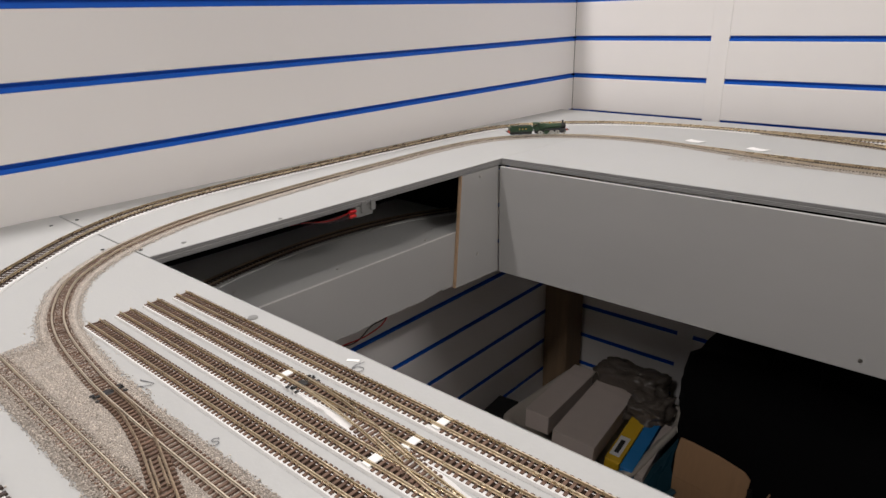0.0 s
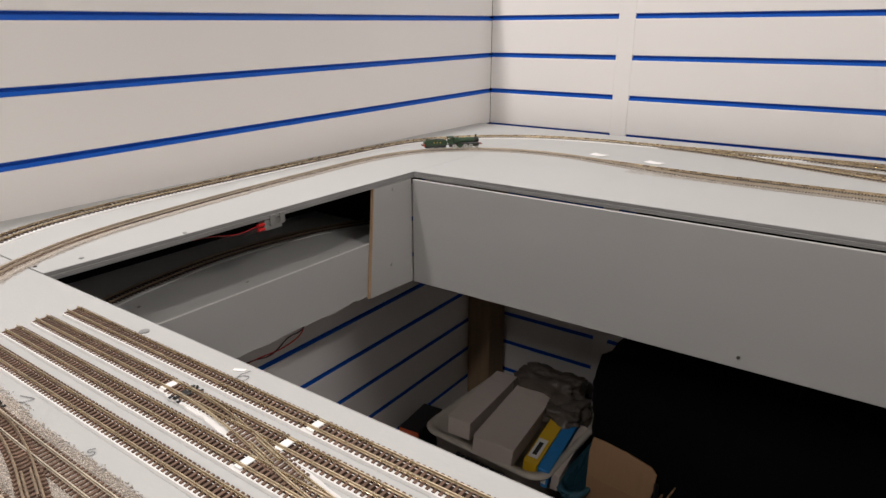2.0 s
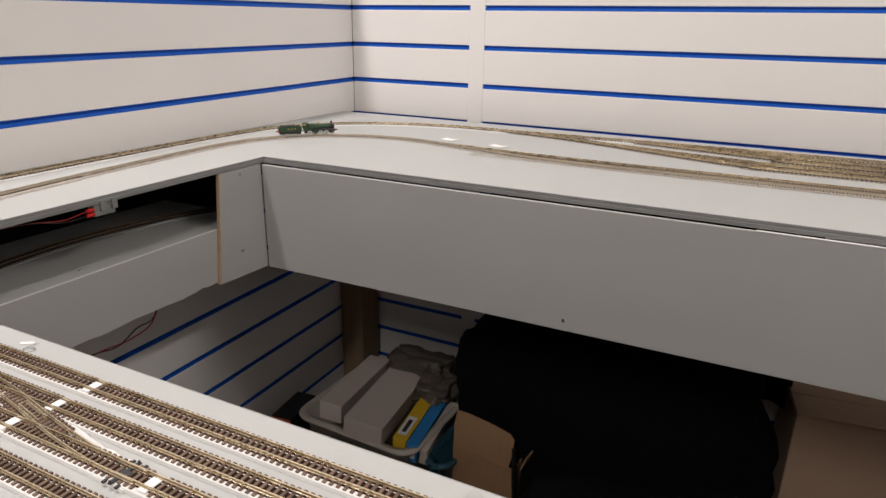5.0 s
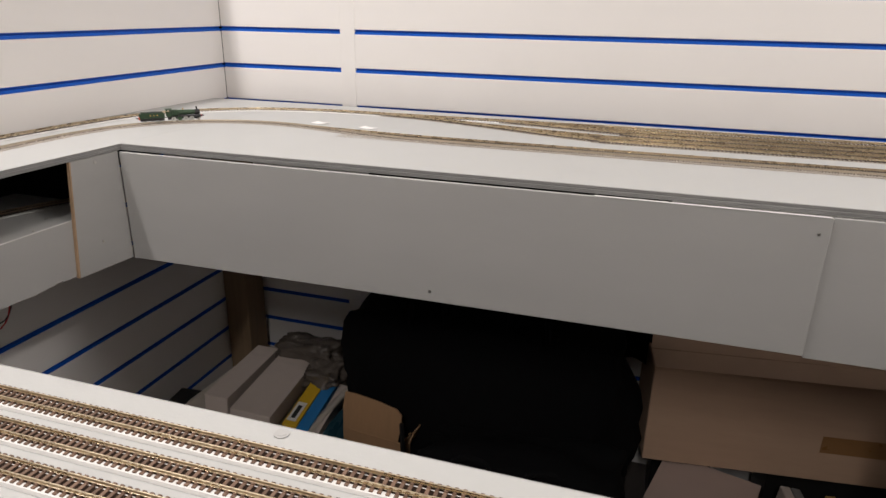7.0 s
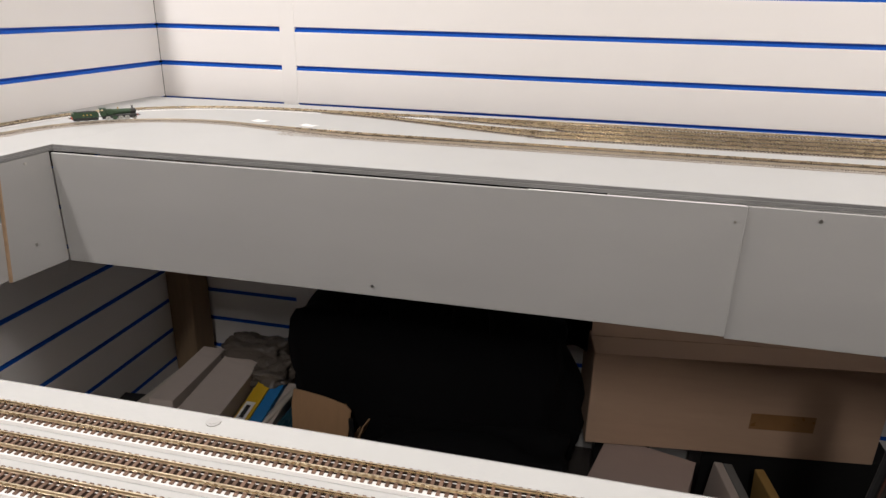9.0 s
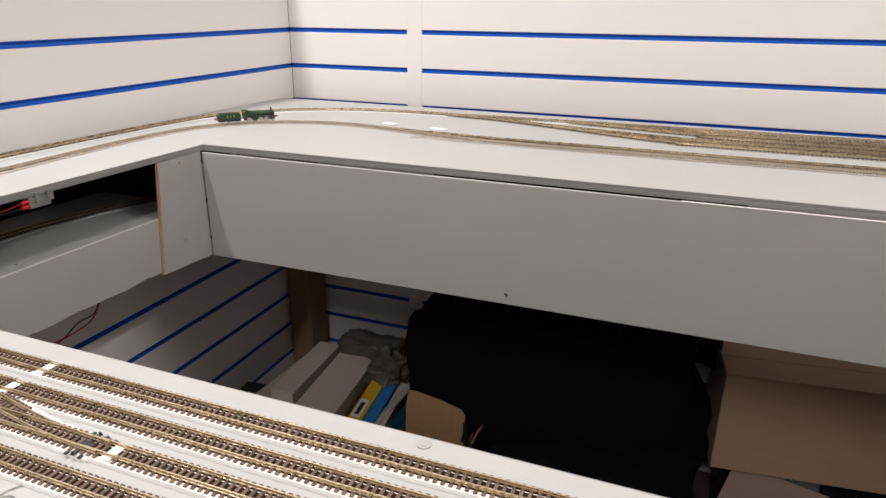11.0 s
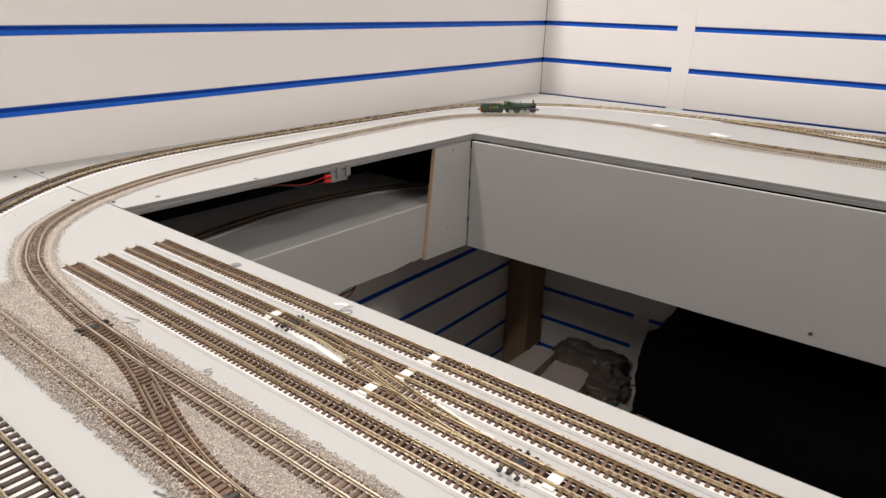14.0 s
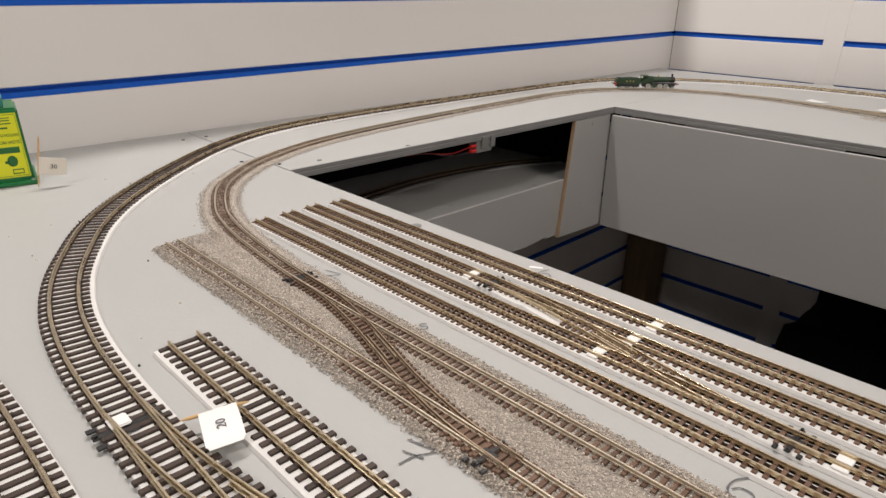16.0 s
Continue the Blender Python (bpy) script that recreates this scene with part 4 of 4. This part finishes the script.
flag(placed((0.632, -1.6570, TOP + 0.0075), (0.6390, -1.6350, TOP + 0.0085), (0.664, -1.659, TOP + 0.0035)), "20", 0.001, "white paper flag marked 20 lying across the siding", 0.0170, 0.0255, 0.029, 90, WHITE, 0.0025)
FB = Vector((0.163, -1.6015, TOP))
flag(placed(FB + Vector((0, 0, 0.0002)), FB + Vector((0.0102, 0.0072, 0.052)), FB + Vector((0.008, 0.03, 0.0150))), "30", -0.003, "ivory paper flag marked 30 standing on its stick", 0.0185, 0.024, 0.052, -90, PAPER, 0.0015)


def switch_motor(m):
    """A slow-motion point motor in its green case with a yellow label, standing upside down."""
    th = empty("point_motor", m, "green plastic point motor with yellow label standing on the board", "point motor")
    case = extrude_poly([(-0.0235, 0), (0.0235, 0), (0.0205, 0.076), (-0.0205, 0.076)], "x", -0.030, 0.030)
    bmesh.ops.bevel(case, geom=case.edges[:], offset=0.002, segments=2, affect="EDGES")
    part("case", case, LEDGREEN, th, "bright green plastic case")
    part("flange", box(-0.034, 0.036, -0.0265, 0.0265, 0.0, 0.0045, 0.001), LEDGREEN, th, "green mounting flange")
    part("cap", box(-0.012, 0.026, -0.016, 0.008, 0.0755, 0.087, 0.002), material("teal_plastic", (0.01, 0.20, 0.17), 0.35), th, "teal plastic top block")
    lab = part("label", extrude_poly([(-0.0200, 0.008), (0.0200, 0.008), (0.0178, 0.0715), (-0.0178, 0.0715)], "x", 0.0301, 0.0304), LABELY, th, "acid yellow printed label")
    bor = bmesh.new()
    for y0, y1, z0, z1 in ((-0.0187, 0.0187, 0.0094, 0.0098), (-0.0167, 0.0167, 0.0698, 0.0702)):
        box(0.0304, 0.0306, y0, y1, z0, z1, bm=bor)
    for s in (-1, 1):
        join(bor, extrude_poly([(s * 0.0187, 0.0094), (s * 0.0183, 0.0094), (s * 0.0163, 0.0702), (s * 0.0167, 0.0702)], "x", 0.0304, 0.0306))
    part("border", bor, GREENP, lab)
    up = pose(0, 0, 0, 90, 0, 90) @ pose(0, 0, 0, 0, 0, 180)
    for words, z, s in (("SLOW MOTION", 0.0435, 0.0046), ("SWITCH MACHINE", 0.0505, 0.0039)):
        text_mesh(words, s, GREENP, lab, Matrix.Translation((0.0306, 0, z)) @ up, "printed_words")
    bars = bmesh.new()
    for z, w, h in ((0.0325, 0.028, 0.0060), (0.0565, 0.013, 0.0016), (0.0610, 0.022, 0.0010), (0.0640, 0.020, 0.0010), (0.0665, 0.021, 0.0008)):
        box(0.0304, 0.0306, -w / 2, w / 2, z, z + h, bm=bars)
    for y0, y1, z0, z1 in ((0.002, 0.014, 0.0115, 0.0125), (0.002, 0.014, 0.0155, 0.0165), (0.002, 0.003, 0.0125, 0.0155), (0.013, 0.014, 0.0125, 0.0155)):
        box(0.0304, 0.0306, y0, y1, z0, z1, bm=bars)
    part("print_bars", bars, GREENP, lab, "dark green print bars")
    em = cyl(0.0055, 0.0004, 20, pose(0.0305, 0.004, 0.0245, 0, 90))
    box(0.0303, 0.0307, -0.004, 0.001, 0.0225, 0.0250, bm=em)
    part("emblem", em, GREENP, lab, "rounded dark green emblem")
    for s in (-1, 1):
        part("mounting_screw", cyl(0.0022, 0.002, 12, pose(0.033, s * 0.021, 0.005)), METAL, th, "bright mounting screw")
    return th


switch_motor(pose(0.1105, -1.6120, TOP, 0, 0, -10) @ Matrix.Diagonal((1, 0.8, 1, 1)))

# wiring clip under the side board
clip = empty("wire_connector", pose(0.2570, -1.055, TOP - PLY - 0.003), "grey plastic wire connector with red crimps under the board", "wire connector")
body = box(-0.006, 0.0085, -0.017, 0.017, -0.015, 0.0022, 0.001)
for y in (-0.008, 0.011):
    box(0.0103, 0.0118, y, y + 0.009, -0.006, 0.008, 0.0004, bm=body)
    box(0.006, 0.0118, y, y + 0.009, -0.008, -0.0055, 0.0004, bm=body)
part("connector_body", body, GREYP, clip, "grey plastic housing")
for k in range(2):
    part("crimp", cyl(0.0028, 0.012, 10, pose(0.006, -0.0215, -0.004 - k * 0.007, 90)), REDWIRE, clip, "red crimp terminal")
    part("lead", tube([q[0] for q in spline([Vector((0.006, -0.027, -0.004 - k * 0.007)), Vector((0.0, -0.060, -0.010 - k * 0.003)), Vector((-0.012, -0.10, -0.006)), Vector((-0.02, -0.16, -0.004))], 0.01)], 0.0006), (REDWIRE, BLKWIRE)[k], clip, "thin lead")
wires = empty("hanging_wires", pose(0.13, -0.95, 0.72), "red and black wires hanging below the riser", "wires")
for mt, run in ((BLKWIRE, ((0.10, 0.152), (0.085, 0.06), (0.058, -0.012), (0.015, -0.020), (-0.026, -0.038), (-0.070, -0.032), (-0.14, -0.020), (-0.26, 0.06), (-0.30, 0.152))),
                (REDWIRE, ((0.08, 0.152), (0.072, 0.05), (0.054, -0.018), (0.006, -0.035), (-0.050, -0.033), (-0.108, -0.025), (-0.20, 0.03), (-0.26, 0.152)))):
    part("wire", tube([q[0] for q in spline([Vector((0, a, b)) for a, b in run], 0.012)], 0.0013), mt, wires, "dull red wire" if mt is REDWIRE else "black wire")

# ---- below the boards ----


def carton(name, m, w, d, h, mat, label, flaps=0.0, seam=True):
    """A closed card box, w by d by h, with a lid seam and folded edges."""
    th = empty(name, m, label, "box")
    bm = box(-w / 2, w / 2, -d / 2, d / 2, 0, h, 0.0012)
    part("body", bm, mat, th)
    if seam:
        part("lid_flap", box(-w / 2 + 0.001, w / 2 - 0.001, -d / 2 - 0.0012, -d / 2 - 0.0002, h * 0.15, h - 0.002, 0.0003), mat, th, "tucked end flap")
        part("lid", box(-w / 2 - 0.0008, w / 2 + 0.0008, -d / 2 - 0.0008, d / 2 + 0.0008, h + 0.0002, h + 0.0016, 0.0004), mat, th, "folded card lid")
    return th


# storage tub
def tub(m, w, d, h, mat, label):
    th = empty("storage_tub", m, label, "tub")
    bm, n = bmesh.new(), 6

    def ring(sx, sy, z, r):
        out = []
        for cx, cy, a0 in ((1, 1, 0), (-1, 1, 90), (-1, -1, 180), (1, -1, 270)):
            for k in range(n):
                a = radians(a0 + 90 * k / (n - 1))
                out.append(bm.verts.new((cx * (sx - r) + r * math.cos(a), cy * (sy - r) + r * math.sin(a), z)))
        return out
    W, D = w / 2, d / 2
    rings = [ring(W * 0.86, D * 0.86, 0.0, 0.03), ring(W * 0.97, D * 0.97, h - 0.012, 0.045), ring(W + 0.009, D + 0.009, h - 0.012, 0.05), ring(W + 0.012, D + 0.012, h - 0.006, 0.05),
             ring(W + 0.008, D + 0.008, h, 0.05), ring(W * 0.955, D * 0.955, h - 0.002, 0.042), ring(W * 0.83, D * 0.83, 0.006, 0.028)]
    for a, b in zip(rings, rings[1:]):
        for k in range(len(a)):
            bm.faces.new((a[k], a[(k + 1) % len(a)], b[(k + 1) % len(a)], b[k]))
    bm.faces.new(rings[0][::-1])
    bm.faces.new(rings[-1])
    bmesh.ops.recalc_face_normals(bm, faces=bm.faces[:])
    part("body", bm, mat, th, smooth=True)
    return th


t1 = tub(pose(0.288, -0.296, 0, 0, 0, -3), 0.36, 0.36, 0.235, CREAM, "cream plastic storage tub filled with boxes")
bars = bmesh.new()
for k in range(10):
    x = -0.075 + k * 0.0155
    box(x, x + 0.0115, -0.1795, -0.1745, 0.168, 0.194, bm=bars)
part("print_bars", bars, PRINT, t1, "row of black printed bars")
t2 = tub(pose(0.517, -0.30, 0, 0, 0, -2), 0.060, 0.30, 0.200, TEAL, "dark teal plastic tub beside the cream tub")

carton("white_box", pose(0.190, -0.312, 0.230, -1.5, 2, 4.5), 0.066, 0.290, 0.052, CARDW, "long white card box lying in the storage tub")
carton("white_box", pose(0.303, -0.322, 0.226, -1.5, 5, 6.5), 0.108, 0.340, 0.054, CARDW, "wide white card box tilted in the storage tub")
pb = carton("printed_box", pose(0.398, -0.338, 0.198, 2, 6, 6), 0.036, 0.235, 0.052, YELLOW, "yellow card box with a white name panel in the tub")
part("white_panel", box(-0.015, 0.010, -0.100, -0.020, 0.0540, 0.0546), WHITE, pb, "white name panel")
part("print_bar", box(-0.008, 0.003, -0.088, -0.035, 0.0547, 0.0550), PRINT, pb, "black print bar")
bb2 = carton("printed_box", pose(0.434, -0.338, 0.192, 2, 6, 6), 0.030, 0.235, 0.052, CYAN, "bright blue card box standing beside the yellow one")
part("pale_panel", box(-0.010, 0.010, -0.1192, -0.1186, 0.012, 0.030), WHITE, bb2, "small white end panel")
carton("thin_box", pose(0.462, -0.331, 0.184, 2, 6, 6), 0.020, 0.22, 0.046, CARDW, "thin grey-white card box on edge in the tub")
rb = carton("printed_box", pose(0.058, -0.430, 0.0, 0, 0, 6), 0.060, 0.13, 0.222, BLACKP, "black card box with orange-red band beside the tub")
part("orange_band", box(-0.0305, 0.0305, -0.0672, -0.0663, 0.150, 0.222), ORANGE, rb, "orange-red printed band")
part("print_bar", box(-0.022, 0.018, -0.0672, -0.0664, 0.120, 0.132), WHITE, rb, "pale print bar")
part("print_bar", box(-0.020, 0.020, -0.0680, -0.0673, 0.178, 0.192), BLACKP, rb, "dark print bar")


def lump(name, m, size, mat, label, category, seed, rough=0.18, squash=1.0):
    """A crumpled soft thing: a rounded block pushed about by noise."""
    bm = bmesh.new()
    bmesh.ops.create_cube(bm, size=2)
    bmesh.ops.subdivide_edges(bm, edges=bm.edges[:], cuts=14, use_grid_fill=True)
    for v in bm.verts:
        p = v.co.copy()
        q = p.normalized() * 0.45 + p * 0.55
        k = 1 + rough * noise.noise((p.x * 1.6 + seed, p.y * 1.6, p.z * 1.6)) + rough * 0.4 * noise.noise((p.x * 5 + seed, p.y * 5, p.z * 5))
        q = q * k
        v.co = Vector((q.x * size[0] / 2, q.y * size[1] / 2, max(0.0, (q.z + 0.9) * size[2] / 2)))
    ob = part(name, bm, mat, smooth=True)
    ob.matrix_world = m
    if name == "black_holdall":
        for s in (-1, 1):
            pts = [Vector((s * size[0] * 0.16 + dx, -size[1] * 0.40, zz)) for dx, zz in ((-0.05, size[2] * 0.72), (-0.035, size[2] * 0.98), (0.035, size[2] * 0.98), (0.05, size[2] * 0.72))]
            part("carry_handle", tube([q[0] for q in spline(pts, 0.015)], 0.007), BLACK, ob, "black webbing handle")
    return tagged(ob, label, category)


lump("plastic_bag", pose(0.315, -0.155, 0.236), (0.20, 0.10, 0.09), BAG, "crumpled clear plastic bag behind the white boxes", "bag", 2.0, 0.35)
lump("plastic_bag", pose(0.400, -0.215, 0.232), (0.10, 0.12, 0.06), BAG, "crumpled clear plastic bag on the tub contents", "bag", 5.0, 0.4)
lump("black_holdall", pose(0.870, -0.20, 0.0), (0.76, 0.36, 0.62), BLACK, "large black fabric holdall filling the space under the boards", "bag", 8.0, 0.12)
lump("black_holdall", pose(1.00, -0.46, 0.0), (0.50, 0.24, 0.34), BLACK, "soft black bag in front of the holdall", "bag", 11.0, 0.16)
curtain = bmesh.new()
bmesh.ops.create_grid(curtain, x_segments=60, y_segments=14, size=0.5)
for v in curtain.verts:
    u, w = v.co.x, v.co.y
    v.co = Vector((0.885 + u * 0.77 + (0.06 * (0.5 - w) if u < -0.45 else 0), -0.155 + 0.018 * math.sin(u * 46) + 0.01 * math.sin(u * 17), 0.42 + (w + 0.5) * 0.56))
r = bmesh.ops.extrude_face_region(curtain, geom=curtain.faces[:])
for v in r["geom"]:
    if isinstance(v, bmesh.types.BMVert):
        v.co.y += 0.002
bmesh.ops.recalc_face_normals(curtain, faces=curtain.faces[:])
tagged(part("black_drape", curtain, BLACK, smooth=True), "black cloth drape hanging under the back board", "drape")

oc = empty("open_carton", pose(0.632, -0.35, 0.0, 0, 0, -6), "open brown corrugated carton with raised flaps", "carton")
part("front_wall", box(-0.085, 0.085, -0.062, -0.058, 0, 0.235, 0.0008), CARDB, oc)
part("back_wall", box(-0.085, 0.085, 0.058, 0.062, 0, 0.235, 0.0008), CARDB, oc)
for s in (-1, 1):
    part("side_wall", box(s * 0.083 - 0.002, s * 0.083 + 0.002, -0.0578, 0.0578, 0, 0.235, 0.0008), CARDB, oc)
fl = extrude_poly([(-0.084, 0.0), (0.072, 0.0), (0.078, 0.035), (0.080, 0.075), (0.066, 0.088), (0.01, 0.097), (-0.05, 0.101), (-0.080, 0.100), (-0.086, 0.06)], "y", -0.002, 0.002)
f_ob = part("front_flap", fl, CARDB, oc, "raised torn front flap")
f_ob.matrix_basis = pose(0, -0.060, 0.2355, -6)
fs = extrude_poly([(-0.055, 0.0), (0.055, 0.0), (0.05, 0.030), (-0.05, 0.034)], "x", -0.0018, 0.0018)
f_ob = part("side_flap", fs, CARDB, oc, "raised side flap")
f_ob.matrix_basis = pose(0.100, 0, 0.2355, 0, 18)
part("strap", tube([q[0] for q in spline([Vector((0.088, -0.07, 0.30)), Vector((0.094, -0.075, 0.22)), Vector((0.098, -0.07, 0.12)), Vector((0.10, -0.075, 0.0))], 0.02)], 0.006), BLACKP, oc, "black strap")

# large shipping box on a stack
big = empty("shipping_box", pose(1.605, -0.105, 0.228, 0, 0, 7.0), "large taupe corrugated shipping box with parcel tape", "box")
part("body", box(-0.345, 0.345, -0.130, 0.050, 0, 0.252, 0.002), CARDT, big)
part("top_flap", box(-0.344, 0.344, -0.1305, -0.041, 0.2525, 0.2555, 0.0006), CARDT, big, "closed corrugated top flap")
part("top_flap", box(-0.344, 0.344, -0.039, 0.0505, 0.2525, 0.2555, 0.0006), CARDT, big, "closed corrugated top flap")
part("tape_patch", box(0.040, 0.190, -0.1312, -0.1303, 0.078, 0.122, 0.0002), TAPE, big, "brown parcel tape patch")
lower = carton("pale_box", pose(1.415, -0.345, 0.0, 0, 0, -16), 0.215, 0.20, 0.218, PINKCARD, "pale pinkish card box with a red corner", seam=True)
part("red_corner", box(0.092, 0.1095, -0.1030, -0.0985, 0.02, 0.2205), RED, lower, "red printed corner")
carton("support_box", pose(1.80, -0.11, 0.0), 0.44, 0.14, 0.227, BLACKP, "dark carton under the shipping box", seam=False)
carton("support_box", pose(1.38, -0.12, 0.0), 0.14, 0.12, 0.227, BLACKP, "dark carton under the shipping box", seam=False)
for x, mt, nm, rx in ((1.60, CARDW, "grey-white folder standing under the shipping box", 6), (1.622, GREYP, "thin dark grey folder standing on edge", 6), (1.725, OCHRE, "ochre card folder standing on edge", -3)):
    th = tagged(part("folder", box(-0.011, 0.011, -0.09, 0.09, 0, 0.20, 0.002), mt), nm, "folder")
    th.matrix_world = pose(x, -0.325, 0.001, 0, rx, 8)

# chrome pole with its black clip
CHROME = material("dull_chrome", (0.62, 0.60, 0.56), 0.16, 1.0, grain=0.1, scale=20, bump=0.05, size=60)
st = empty("chrome_stand", pose(1.585, -0.835, 0.0, 0, 5.5, 0), "chrome tubular stand with black plastic clips beside the boards", "stand")


def hollow(r, h, x, y, mat, name, label):
    bm = bmesh.new()
    prof = [(r, 0), (r, h - 0.002), (r + 0.0015, h - 0.001), (r, h), (r - 0.003, h), (r - 0.003, 0)]
    rings = [[bm.verts.new((x + a * math.cos(k * math.pi / 16), y + a * math.sin(k * math.pi / 16), z)) for k in range(32)] for a, z in prof]
    for a, b2 in zip(rings, rings[1:] + rings[:1]):
        for k in range(32):
            bm.faces.new((a[k], a[(k + 1) % 32], b2[(k + 1) % 32], b2[k]))
    bmesh.ops.recalc_face_normals(bm, faces=bm.faces[:])
    return part(name, bm, mat, st, label, smooth=True)


hollow(0.034, 0.815, 0.045, 0.010, CHROME, "tube", "wide open chrome tube")
hollow(0.015, 0.785, 0.012, -0.042, CHROME, "slim_tube", "slim chrome tube")
part("clip", box(-0.012, 0.034, -0.064, -0.020, 0.715, 0.772, 0.005, 2), BLACKP, st, "black plastic clip")
part("clip", box(-0.006, 0.006, -0.018, 0.020, 0.755, 0.81, 0.003, 2), BLACKP, st, "black plastic clip")
part("strut", tube([Vector((-0.012, -0.03, 0.0)), Vector((-0.006, -0.02, 0.40)), Vector((-0.002, -0.010, 0.76))], 0.006, 8), BLACKP, st, "thin black strut")
